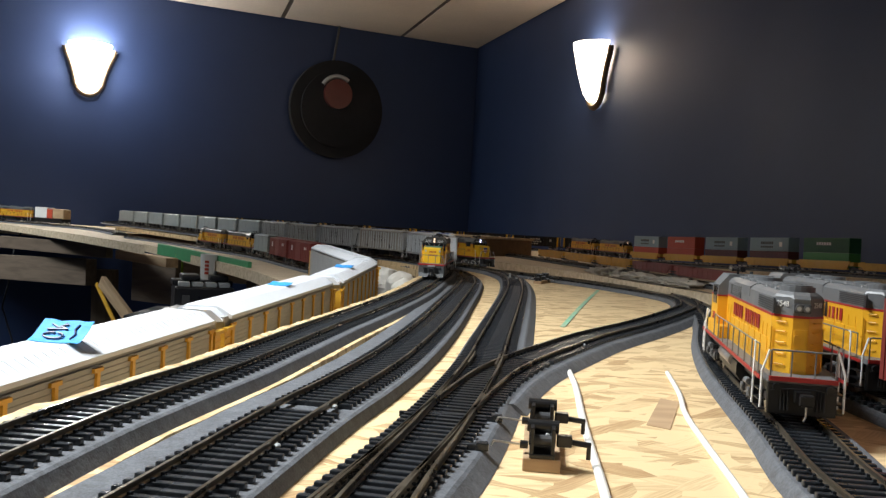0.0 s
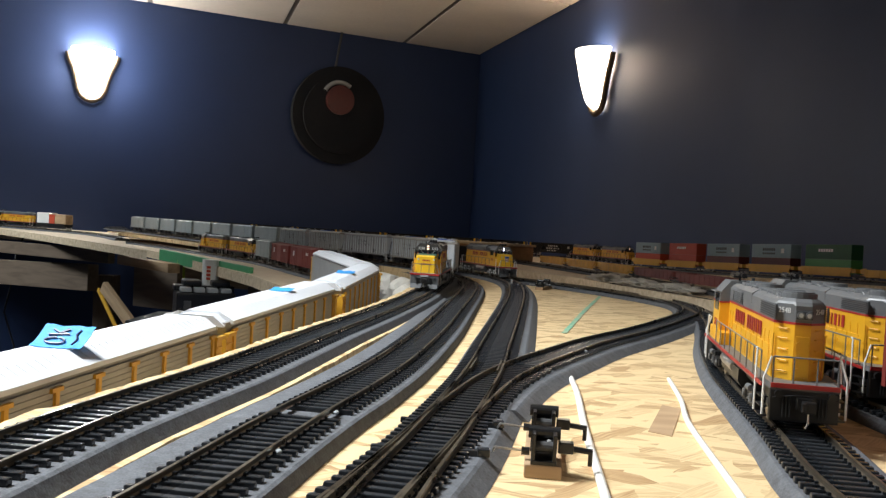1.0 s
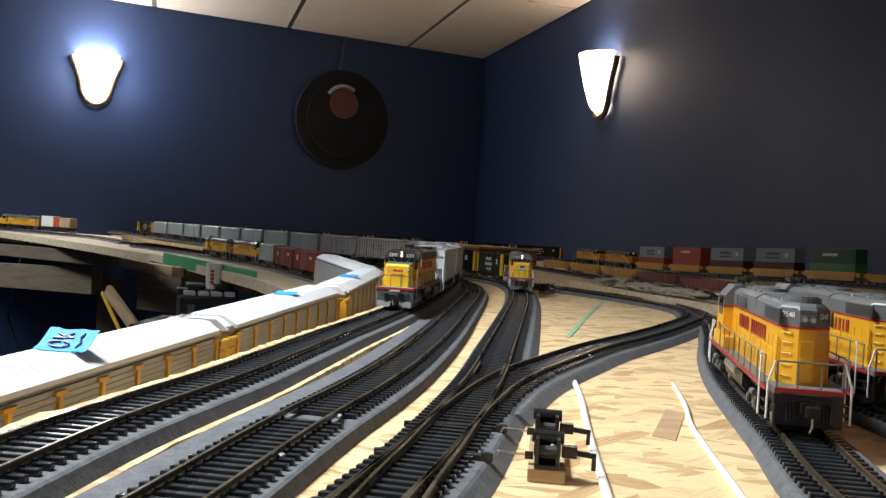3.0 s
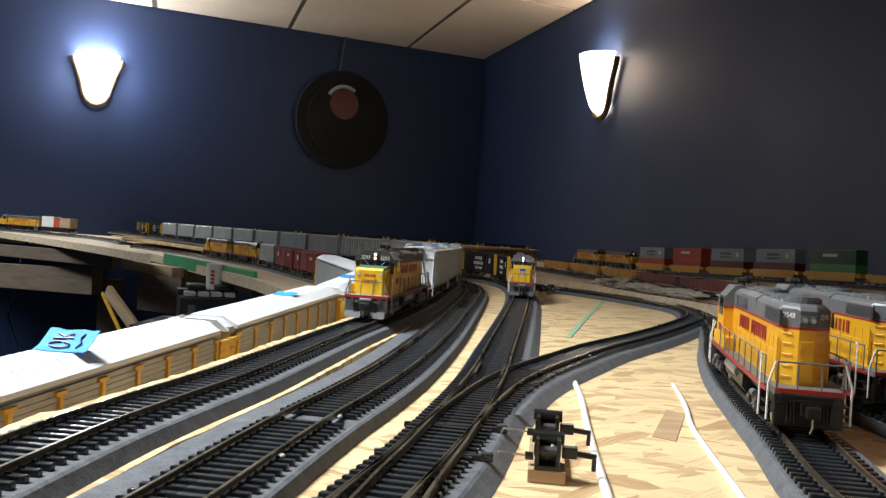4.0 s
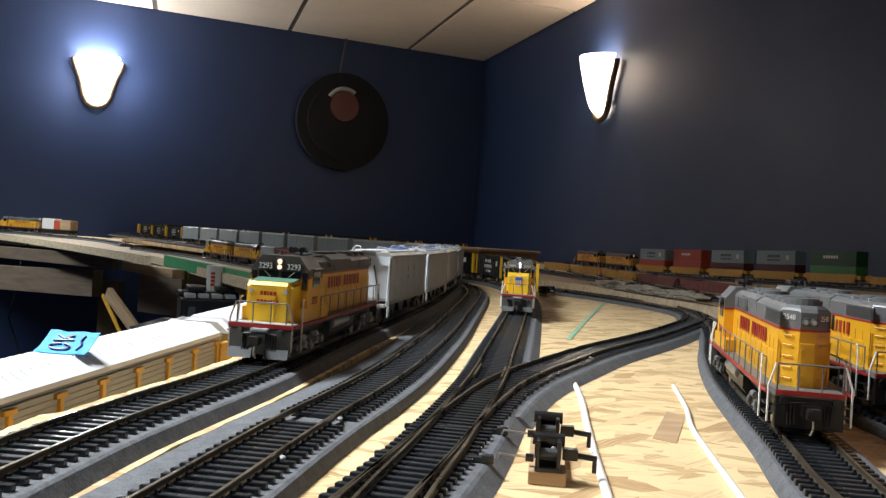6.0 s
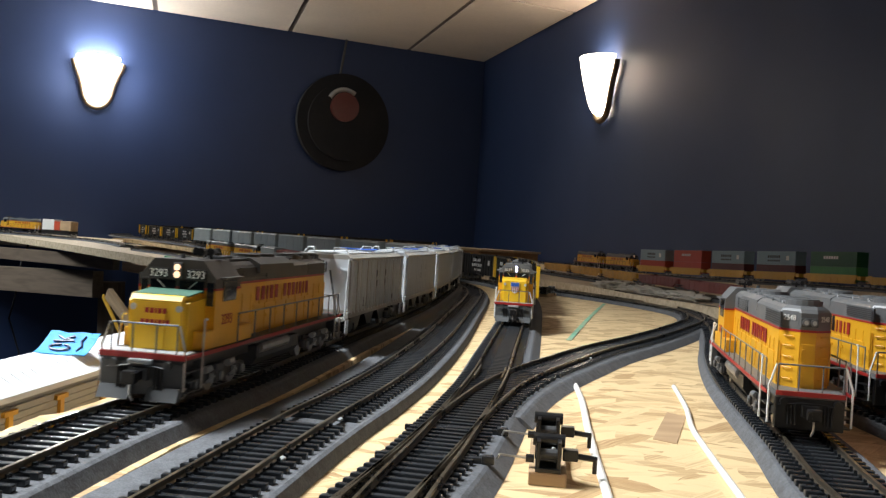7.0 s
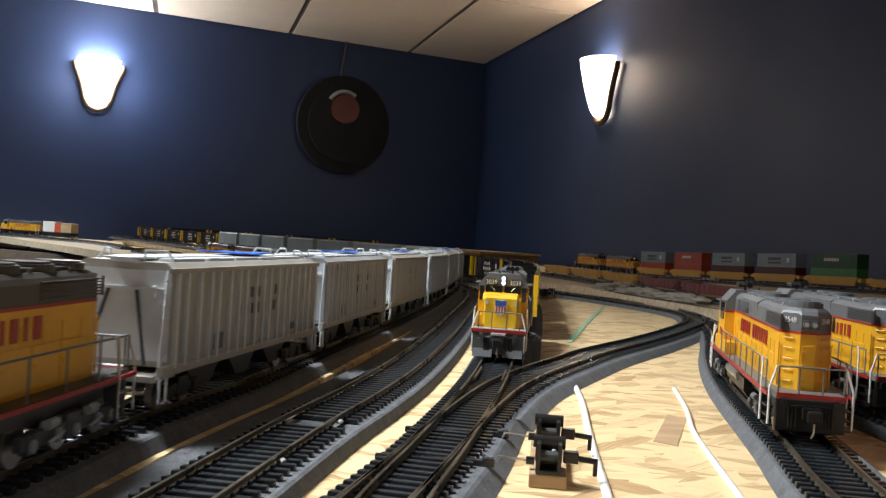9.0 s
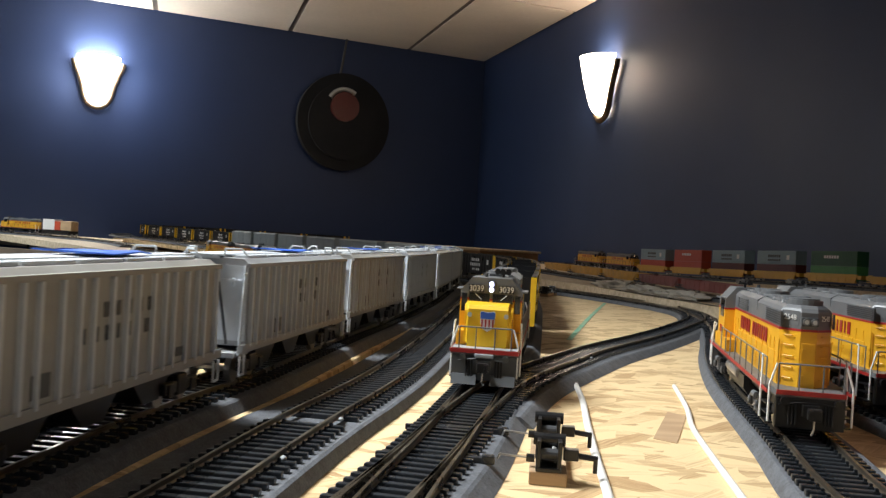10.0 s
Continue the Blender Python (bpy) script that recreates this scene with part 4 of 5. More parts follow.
    for sg in (-1, 1):
        for i in range(5):
            x = -L / 2 + .034 + (L - .068) * i / 4
            bx("roof_hatch", top if not simple else paint, t, x - .013, x + .013, sg * .0095 - .0028, sg * .0095 + .0028, z1 + .0018, z1 + .0034, bevel=.0005)
    if not simple:
        for sx in (-1, 1):
            for sg in (-1, 1):
                q = sx * (L / 2 - .012)
                part("roof_grab", tube(nb(), [(q, sg * .006, z1 + .002), (q, sg * .006, z1 + .0058), (q - sx * .006, sg * .011, z1 + .0058), (q - sx * .006, sg * .014, z1 + .002)], .0004, 6), top, t, "bent wire grab on the roof")
    for k in range(tapes):
        x = -L * .1 + .05 * k
        bm = nb()
        box(bm, x - .020, x + .016, -.0110, .0100, z1 + .0037, z1 + .0041, .0001)
        bmesh.ops.subdivide_edges(bm, edges=bm.edges[:], cuts=3)
        for v in bm.verts:
            v.co.z += .0012 * noise.noise(v.co * 160) + .0004
        part("tape_strip", bm, "tape2", t, "blue masking tape stuck on the roof")
    if lettered:
        for sg in (-1, 1):
            bars(body, "lettering", "dgrey", facing(0, sg * (w + .0001), .0375, 0, sg), (.003, .003, .003, .003, .003, .003, .003), .0042, .0042, label="dark lettering in plain bars")
            bars(body, "lettering", "dgrey", facing(0, sg * (w + .0001), .0310, 0, sg), (.003, .003, .003, .0014, .003, .0014, .003), .0042, .0042, label="dark lettering in plain bars")
            bars(body, "data_plate", "dgrey", facing(L * .22, sg * (w + .0001), .021, 0, sg), (.0085,), .006, 0)
            bars(body, "data_plate", "dgrey", facing(-L * .26, sg * (w + .0001), .020, 0, sg), (.006,), .003, 0)
    for sx in (1, -1):
        truck(t, sx * (L / 2 - .030), 2, .0052, .020, "black")
        coupler(t, sx * (L / 2 - .004), sx)
    return t


def gondola(label, group, length=.178):
    """A high-sided black coal gondola with yellow end posts."""
    t = thing("model_gondola_car", label, "model freight car", group)
    L, w = length, .0172
    bm = nb()
    for sg in (-1, 1):
        box(bm, -L / 2 + .006, L / 2 - .006, sg * w - .0008, sg * w + .0008, .0095, .0430)
    for sg in (-1, 1):
        box(bm, min(sg * (L / 2 - .006), sg * (L / 2 - .0075)), max(sg * (L / 2 - .006), sg * (L / 2 - .0075)), -w, w, .0120, .0430)
    box(bm, -L / 2 + .006, L / 2 - .006, -w, w, .0115, .0130)
    body = part("body", bm, "black", t)
    for sg in (-1, 1):
        bm = nb()
        for i in range(12):
            x = -L / 2 + .022 + (L - .044) * i / 11
            box(bm, x - .0007, x + .0007, sg * w - .0016, sg * w + .0016, .0100, .0430)
        box(bm, -L / 2 + .006, L / 2 - .006, sg * w - .0018, sg * w + .0018, .0420, .0440)
        part("side_post", bm, "black", body)
        for sx in (-1, 1):
            bm = nb()
            box(bm, min(sx * (L / 2 - .005), sx * (L / 2 - .0105)), max(sx * (L / 2 - .005), sx * (L / 2 - .0105)), sg * w - .0020, sg * w + .0020, .0098, .0436)
            part("end_panel", bm, "lemon", body, "yellow painted end panel")
        bars(body, "lettering", "white", facing(0, sg * (w + .0017), .0340, 0, sg), (.005, .005, .0022, .005, .005), .0050, .0030, label="white lettering in plain bars")
        bars(body, "lettering", "white", facing(0, sg * (w + .0017), .0255, 0, sg), (.005, .005, .005, .0022, .0045, .0022, .0045), .0050, .0028, label="white lettering in plain bars")
        bars(body, "lettering", "white", facing(.004, sg * (w + .0017), .0175, 0, sg), (.004, .004, .0, .006, .006), .0036, .0028, label="white lettering in plain bars")
        bars(body, "emblem", "white", facing(-.056 * sg, sg * (w + .0017), .031, 0, sg), (.008,), .008, 0)
    bm = nb()
    box(bm, -L / 2 + .010, L / 2 - .010, -w + .001, w - .001, .032, .036)
    part("load_floor", bm, "black", body)
    for sx in (1, -1):
        truck(t, sx * (L / 2 - .026), 2, .0052, .020, "dgrey")
        coupler(t, sx * (L / 2 - .006), sx)
    return t


def boxcar(label, group, paint, length=.180):
    t = thing("model_boxcar", label, "model freight car", group)
    L, w = length, .0172
    bm = nb()
    prism(bm, [(-w, .011), (w, .011), (w, .0465), (0, .0490), (-w, .0465)], -L / 2 + .006, L / 2 - .006)
    b = part("body", bm, paint, t)
    for sg in (-1, 1):
        bm = nb()
        box(bm, -.018, .018, sg * w - .0008, sg * w + .0008, .0125, .0445, .0003)
        part("sliding_door", bm, paint, b)
        bm = nb()
        for i in range(14):
            x = -L / 2 + .010 + (L - .020) * i / 13
            if abs(x) > .020:
                box(bm, x - .0006, x + .0006, sg * w - .0006, sg * w + .0006, .0115, .0455)
        part("side_rib", bm, paint, b)
        bars(b, "lettering", "white", facing(-.052 * sg, sg * (w + .0008), .036, 0, sg), (.004, .004, .0, .004), .005, .0015, label="white lettering in plain bars")
        bars(b, "lettering", "white", facing(.05 * sg, sg * (w + .0008), .034, 0, sg), (.010,), .010, 0)
    bm = nb()
    box(bm, -L / 2 + .007, L / 2 - .007, -.004, .004, .0490, .0498)
    part("running_board", bm, paint, b)
    for sx in (1, -1):
        truck(t, sx * (L / 2 - .028), 2, .0052, .020, "dgrey")
        coupler(t, sx * (L / 2 - .006), sx)
    return t


def autorack(label, group, length=.311, tape=None):
    """A covered car carrier: tall box of slatted side panels, white folded roof, mustard ends."""
    t = thing("model_autorack_car", label, "model freight car", group)
    L, w = length, .0178
    zt = .0560
    bm = nb()
    box(bm, -L / 2 + .004, L / 2 - .004, -w + .0015, w - .0015, .0100, zt - .0005)
    body = part("body", bm, "rackside", t)
    bm = nb()
    # roof in three folds, with lapped sheets
    prism(bm, [(-w - .0005, zt - .002), (-w - .0005, zt), (-w + .0085, zt + .0050), (w - .0085, zt + .0050), (w + .0005, zt), (w + .0005, zt - .002)], -L / 2 + .012, L / 2 - .012)
    for sg in (-1, 1):
        xa, xb = sg * (L / 2 - .0121), sg * (L / 2 - .002)
        prism(bm, [(-w + .002, zt - .003), (-w + .002, zt - .002), (-w + .009, zt + .0034), (w - .009, zt + .0034), (w - .002, zt - .002), (w - .002, zt - .003)], min(xa, xb), max(xa, xb))
    roof = part("roof", bm, "rackroof", t, "white folded sheet roof")
    bm = nb()
    for k in range(44):
        x = -L / 2 + .016 + (L - .032) * k / 43
        box(bm, x - .0006, x + .0006, -w + .0087, w - .0087, zt + .0048, zt + .0052)
        for sg in (-1, 1):
            box(bm, -.0006, .0006, -.0046, .0046, -.0002, .0002, m=pose(x, sg * (w - .0042), zt + .0025, -sg * 30.5, 0, 0))
    part("roof_rib", bm, "rackroof", roof, "pressed ribs across the roof sheets")
    # side panels with fine slats between posts
    n = 9
    for sg in (-1, 1):
        bm = nb()
        for k in range(16):
            z = .0130 + k * .00245
            box(bm, -L / 2 + .014, L / 2 - .014, sg * w - .0012, sg * w - .0003, z, z + .0022)
        part("side_slat", bm, "rackside", body, "grey slatted side panel")
        for i in range(n):
            x = -L / 2 + .016 + (L - .032) * i / (n - 1)
            bm = nb()
            box(bm, x - .0014, x + .0014, sg * w - .0006, sg * w + .0009, .0110, .0500)
            box(bm, x - .0042, x + .0042, sg * w - .0006, sg * w + .0010, .0495, .0512)
            part("side_post", bm, "yellow2", body, "mustard side post with a wide cap")
        bm = nb()
        box(bm, -L / 2 + .006, L / 2 - .006, sg * w - .0010, sg * w + .0010, .0095, .0125)
        part("sill", bm, "rackside", body)
    for sx in (-1, 1):
        bm = nb()
        box(bm, min(sx * (L / 2 - .012), sx * (L / 2 - .0005)), max(sx * (L / 2 - .012), sx * (L / 2 - .0005)), -w - .0004, w + .0004, .0110, .0480)
        e = part("end_door", bm, "racktrim", body, "mustard end door")
        for sg in (-1, 1):
            bm = nb()
            box(bm, min(sx * (L / 2 - .014), sx * (L / 2 + .0008)), max(sx * (L / 2 - .014), sx * (L / 2 + .0008)), sg * w - .0010, sg * w + .0022, .0480, .0500)
            box(bm, min(sx * (L / 2 - .013), sx * (L / 2 - .0115)), max(sx * (L / 2 - .013), sx * (L / 2 - .0115)), sg * w - .0010, sg * w + .0016, .0110, .0480)
            for k in range(8):
                z = .014 + .0042 * k
                box(bm, min(sx * (L / 2 - .010), sx * (L / 2 - .0015)), max(sx * (L / 2 - .010), sx * (L / 2 - .0015)), sg * w + .0004, sg * w + .0014, z, z + .0007)
            part("end_ladder", bm, "racktrim", e)
    for sx in (1, -1):
        truck(t, sx * (L / 2 - .050), 2, .0045, .020, "dgrey")
        coupler(t, sx * (L / 2 - .004), sx)
    return t


def stack_car(label, group, lower, upper, length=.185, mark=True):
    """A well car with two containers, one on the other."""
    t = thing("model_well_car", label, "model freight car", group)
    L = length
    bm = nb()
    for sg in (-1, 1):
        prism(bm, [(-L / 2 + .012, .022), (-L / 2 + .020, .0045), (L / 2 - .020, .0045), (L / 2 - .012, .022)], sg * .0170 - .0008, sg * .0170 + .0008, "Y")
        for i in range(7):
            x = -L / 2 + .024 + (L - .048) * i / 6
            box(bm, x - .0006, x + .0006, sg * .0178 - .0006, sg * .0178 + .0006, .0048, .0150)
    for sg in (-1, 1):
        box(bm, min(sg * (L / 2 - .014), sg * (L / 2 - .002)), max(sg * (L / 2 - .014), sg * (L / 2 - .002)), -.0165, .0165, .0120, .0200, .0006)
    part("well", bm, "racktrim", t, "yellow well frame")
    for z0, z1, col in ((.0085, .0375, lower), (.0380, .0680, upper)):
        bm = nb()
        h = L / 2 - .020
        box(bm, -h, h, -.0138, .0138, z0, z1, .0004)
        for sg in (-1, 1):
            for i in range(30):
                x = -h + .004 + (2 * h - .008) * i / 29
                box(bm, x - .0009, x + .0009, sg * .0138 - .0004, sg * .0138 + .0004, z0 + .0015, z1 - .0015)
        c = part("container", bm, col, t, "corrugated freight container")
        if mark and z1 > .05:
            for sg in (-1, 1):
                bars(c, "lettering", "dgrey" if col == "slate" else "white", facing(.006 * sg, sg * .0143, (z0 + z1) / 2 + .003, 0, sg), (.006, .006, .006, .006, .006, .006), .006, .002, label="lettering in plain bars")
                if col == "slate":
                    bars(c, "lettering", "dgrey", facing(.006 * sg, sg * .0143, (z0 + z1) / 2 - .006, 0, sg), (.006, .006, .006, .006, .006, .006), .004, .002, label="lettering in plain bars")
                    bars(c, "emblem", "white", facing(-.045 * sg, sg * .0143, (z0 + z1) / 2, 0, sg), (.010,), .010, 0)
    for sx in (1, -1):
        truck(t, sx * (L / 2 - .006), 2, .0045, .018, "dgrey")
    return t


def flat_load(label, group, paint, length=.19, height=.020):
    """An empty well or flat car seen as a low coloured body."""
    t = thing("model_flat_car", label, "model freight car", group)
    L = length
    bm = nb()
    for sg in (-1, 1):
        prism(bm, [(-L / 2 + .004, height), (-L / 2 + .022, .0050), (L / 2 - .022, .0050), (L / 2 - .004, height)], sg * .0165 - .0010, sg * .0165 + .0010, "Y")
        for i in range(9):
            x = -L / 2 + .024 + (L - .048) * i / 8
            box(bm, x - .0006, x + .0006, sg * .0174 - .0006, sg * .0174 + .0006, .0052, height - .001)
    box(bm, -L / 2 + .004, L / 2 - .004, -.0160, .0160, .0070, .0090)
    for sg in (-1, 1):
        box(bm, min(sg * (L / 2 - .016), sg * (L / 2 - .003)), max(sg * (L / 2 - .016), sg * (L / 2 - .003)), -.0165, .0165, .0110, height, .0006)
    part("body", bm, paint, t)
    for sx in (1, -1):
        truck(t, sx * (L / 2 - .010), 2, .0045, .018, "dgrey")
    return t
# ---------------------------------------------------------------- lamps of the room, and panels added out of view
sconce(V((-1.552, 4.192, .562)), math.degrees(math.atan2(U_AX.y, U_AX.x)) + 90, .172, .20, "bowl_bright")
sconce(V((.560, 3.535, .555)), math.degrees(math.atan2(V_AX.y, V_AX.x)) - 90, .19, .21)
NL, NR = V((-U_AX.y, U_AX.x, 0)), V((V_AX.y, -V_AX.x, 0))
at_l, at_r = V((-1.552, 4.192, .700)) + NL * .20, V((.560, 3.535, .715)) + NR * .085
lamp("sconce_bulb", "POINT", at_l, (0, 0, 0), 4.2, (.86, .93, 1.0), .05)
lamp("sconce_bulb", "POINT", at_r, (0, 0, 0), 3.1, (1.0, .68, .50), .04)


def unseen_ceiling_panel(x, y, half, energy, color, beam_deg):
    """An unseen lit panel set among the tiles; a narrowed lamp spread keeps its beam downwards."""
    c = thing("unseen_ceiling_light", "square lit panel added at the ceiling out of view", "ceiling lamp", "ceiling lights", at=Matrix.Translation((x, y, .998)))
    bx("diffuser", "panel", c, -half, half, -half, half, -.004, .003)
    glow = lamp("unseen_ceiling_glow", "AREA", (x, y, .990), (x, y, 0), energy, color, half * 1.9, half * 1.9)
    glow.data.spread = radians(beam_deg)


# main light, unseen, set where the trains' shadows point
unseen_ceiling_panel(-.68, .47, .24, 27.0, (.91, .965, 1.0), 118)
# unseen fill lamp added to brighten the far left bench and wall
unseen_ceiling_panel(-2.05, 2.35, .28, 28.0, (.84, .94, 1.0), 130)
# unseen fill lamp added behind the camera for faces turned this way
unseen_ceiling_panel(.75, -1.05, .28, 34.0, (.96, .975, 1.0), 110)

# ---------------------------------------------------------------- the open side: lower bench and what stands under it
low = [(-.20, 1.42), (-.227, 1.493), (-.352, 1.814), (-.692, 2.494), (-1.106, 3.279), (-1.66, 3.60), (-2.3, 3.85), (-2.6, 4.2), (-1.5, 4.25), (-1.05, 3.72), (-.62, 3.0), (-.25, 2.2), (-.05, 1.85)]
slab("lower_bench_top", low, -.057, -.036, "ply", "pale plywood lower bench top with a raw edge", "tabletop")


def beam(name, a, b, w, h, material, label, category):
    """A squared timber from a to b, w thick and h deep."""
    a, b = V(a), V(b)
    d = b - a
    q = d.to_track_quat("X", "Z").to_matrix().to_4x4()
    bm = box(nb(), 0, d.length, -w / 2, w / 2, -h / 2, h / 2, .002)
    ob = part(name, bm, material)
    ob.matrix_basis = Matrix.Translation(a) @ q
    return tagged(ob, label, category)


# the dark timbers and panels here carry the bench's shade in their colour
beam("bench_joist", (-1.532, 3.100, -0.147), (-0.957, 2.680, -0.120), .035, .074, "shaded_wood", "pine joist under the lower bench, darkened as in shade", "timber")
beam("bench_joist", (-1.596, 3.220, -0.068), (-0.855, 2.520, -0.051), .020, .036, "shaded_wood", "rough pine ledger under the bench edge", "timber")
beam("bench_joist", (-0.792, 2.420, -0.052), (-0.602, 2.200, -0.054), .030, .022, "pine", "pale ledger strip under the bench edge", "timber")
beam("timber_post", (-0.960, 2.800, -0.118), (-0.930, 2.800, -0.910), .06, .06, "shaded_wood", "dark timber bench leg", "timber")
beam("brace", (-0.850, 2.460, -0.125), (-0.732, 2.360, -0.219), .014, .030, "pine", "loose diagonal pine brace", "timber")
beam("spirit_level", (-0.885, 2.520, -0.138), (-0.784, 2.400, -0.238), .006, .011, "yellow2", "yellow strip leaning under the bench", "strip")
beam("support_panel", (-0.796, 2.550, -0.122), (-0.627, 2.350, -0.109), .015, .112, "shaded_wood", "brown plywood support panel", "panel")
beam("support_panel", (-0.850, 2.750, -0.092), (-0.697, 2.600, -0.082), .015, .055, "shaded_wood", "dark plywood panel below the bench edge", "panel")
beam("timber_post", (-0.373, 2.050, -0.072), (-0.358, 2.050, -0.295), .04, .05, "shaded_wood", "brown timber bench leg", "timber")
beam("green_fascia", (-0.750, 2.600, -0.040), (-0.359, 1.860, -0.039), .008, .030, "green2", "green painted strip on the bench edge", "board edge")
beam("label_strip", (-0.639, 2.400, -0.042), (-0.639, 2.400, -0.121), .003, .020, "limetape", "lime green printed label hanging from the bench", "label")
beam("cardboard_sheet", (-0.773, 2.950, -0.104), (-0.545, 2.850, -0.102), .006, .075, "pine", "tan cardboard under the bench", "cardboard")
roll_at = V((-0.485, 2.060, -0.053))
roll = thing("paper_cup", "white paper cup with pale red print", "cup", at=Matrix.Translation(roll_at))
part("cup", cyl(nb(), (0, 0, -.032), (0, 0, .030), .0165, 20, .0185), "white", roll)
bm = nb()
for k in range(4):
    box(bm, -.004, .004, -.0205, -.0180, -.012 + .008 * k, -.007 + .008 * k)
part("print", bm, "orange", roll, "faded red print in plain bars")
case = thing("tool_case", "black plastic tool case with grey trays under the bench", "tool box", at=Matrix.Translation(V((-0.486, 2.020, -0.111))) @ pose(0, 0, 0, 0, 0, 20))
bx("body", "black", case, -.060, .060, -.04, .05, -.030, .022, bevel=.004)
bx("lid", "black", case, -.062, .062, .0, .054, .022, .034, bevel=.003)
bx("handle", "black", case, -.045, -.008, -.02, .05, .034, .046, bevel=.004)
bx("handle", "black", case, .012, .050, -.02, .05, .034, .046, bevel=.004)
for k in range(4):
    bx("tray", "palegrey", case, -.052 + .027 * k, -.030 + .027 * k, -.038, -.004, .0225, .032, bevel=.002)
bx("latch", "dgrey", case, -.045, -.030, -.043, -.040, -.015, .005, bevel=.001)
# dark grey stands in for the shade that lies on this shelf
shelf = bx("case_shelf", "dgrey", None, -.62, -.38, 1.93, 2.16, -.19, -.150)
tagged(shelf, "dark plywood shelf under the lower bench", "shelf")
bag = V((-0.509, 1.950, -0.140))
bm = nb()
bmesh.ops.create_icosphere(bm, subdivisions=3, radius=1)
for v in bm.verts:
    v.co = V((v.co.x * .040, v.co.y * .03, max(-.4, v.co.z) * .014)) * (1 + .35 * noise.noise(v.co * 2.3))
ob = tagged(part("cloth", bm, "white", None), "crumpled white cloth below the bench", "cloth")
ob.matrix_basis = Matrix.Translation(bag)
# hanging cable
cab = bpy.data.curves.new("cable", "CURVE")
cab.dimensions, cab.bevel_depth = "3D", .003
sp = cab.splines.new("POLY")
pts = [(-1.373, 3.200, -0.016), (-1.379, 3.150, -0.085), (-1.391, 3.150, -0.188), (-1.410, 3.150, -0.282), (-1.350, 3.100, -0.384), (-1.346, 3.100, -0.531)]
sp.points.add(len(pts) - 1)
for p, q in zip(sp.points, pts):
    p.co = (*q, 1)
cab.materials.append(M["black"])
tagged(new("cable", cab), "thin black cable hanging over the bench edge", "cable")
# roundels and boxes at the walls
disc = thing("wall_disc", "large black round wall piece with a dark red centre", "wall decoration", at=Matrix.Translation((-.535, 4.69, .60)) @ pose(0, 0, 0, 90, 0, math.degrees(math.atan2(-U_AX.y, -U_AX.x))))
part("rim", cyl(nb(), (0, 0, .0), (0, 0, .035), .235, 48), "matte", disc)
part("ring", cyl(nb(), (0, 0, .03), (0, 0, .050), .185, 48), "matte", disc)
part("hub", cyl(nb(), (-.01, .07, .045), (-.01, .07, .070), .070, 40), "maroon", disc, "dark red round centre")
arc = bpy.data.curves.new("crescent", "CURVE")
arc.dimensions, arc.bevel_depth = "3D", .010
spl = arc.splines.new("POLY")
spl.points.add(12)
for k, q in enumerate(spl.points):
    a0 = math.pi * (.30 + .55 * k / 12)
    q.co = (-.01 + .085 * math.cos(a0), .07 + .085 * math.sin(a0), .055, 1)
arc.materials.append(M["palegrey"])
cres = tagged(new("crescent", arc), "pale curved edge over the hub")
cres.parent = disc
part("hanger", tube(nb(), [(-.03, .22, .02), (-.01, .40, .03)], .006, 6), "dgrey", disc)
crate = thing("cardboard_box", "long flat brown cardboard box with a pale top", "box", at=Matrix.Translation((-.02, 2.80, 0)) @ pose(0, 0, 0, 0, 0, -42))
bx("body", "card", crate, -.36, .27, -.13, .13, -.0090, .040, bevel=.002)
bx("lid", "ply", crate, -.365, .275, -.135, .135, .040, .046, bevel=.001)

# ---------------------------------------------------------------- tracks
track("track_one", T1, 0, T1.length - .05, parts_to=1.2, half=(.0162, .0178), foot=.0040, label="black model track curving away along the board edge")
track("track_two", T2, 0, T2.length, parts_to=1.2, half=(.0262, .0172), foot=.0030, skip=((T2.near(-.047, .345), T2.near(-.047, .345) + .010),), label="black model track between two others on grey roadbed")
def turnout_reach(s, c):
    """How far past its usual end a sleeper reaches to carry the branch too."""
    if not .33 < c.y < .515:
        return 0.0
    q = TD.at(TD.near(c.x + .01, c.y))
    return max(0.0, abs(q.x - c.x))


track("track_three", T3, 0, T3.length, parts_to=1.2, reach=turnout_reach, label="black model track with a turnout on grey roadbed")
track("track_diverging", TD, 0, TD.length, TD.near(.052, .518), parts_to=1.2, bed0=TD.near(.017, .396), drop=.0004, label="black model track branching off at the turnout")
track("track_siding", TR, 0, TR.length, parts_to=.8, label="black model siding holding parked locomotives")
track("track_siding", TR2, 0, TR2.length, parts_to=.8, label="black model siding holding parked locomotives")
track("track_lower", T5, 0, T5.length, parts_to=0, label="black model track on the lower bench")
track("track_lower", TA, 0, TA.length, parts_to=0, label="black model track below the board edge")
track("track_upper", TE, 0, TE.length, parts_to=0, label="black model track on the upper level")
track("track_upper", TC, 0, TC.length, parts_to=0, label="black model track on a ramp")
track("track_turnout", TN, 0, TN.length, bed=False, ties=False, label="spare turnout rails merging into a track")
# guard rails, throw bars and tie-end arms of the turnouts
for path, s_at, off in ((T3, T3.near(.0285, .50), .0068), (T3, T3.near(.0285, .50), -.0068)):
    tagged(part("guard_rail", sweep(nb(), path, s_at - .022, s_at + .022, [(off - .0005, -.0020), (off + .0005, -.0020), (off + .0005, -.0002), (off - .0005, -.0002)], .01), "rail"), "short guard rail beside the crossing frog", "rail", "turnout fittings")
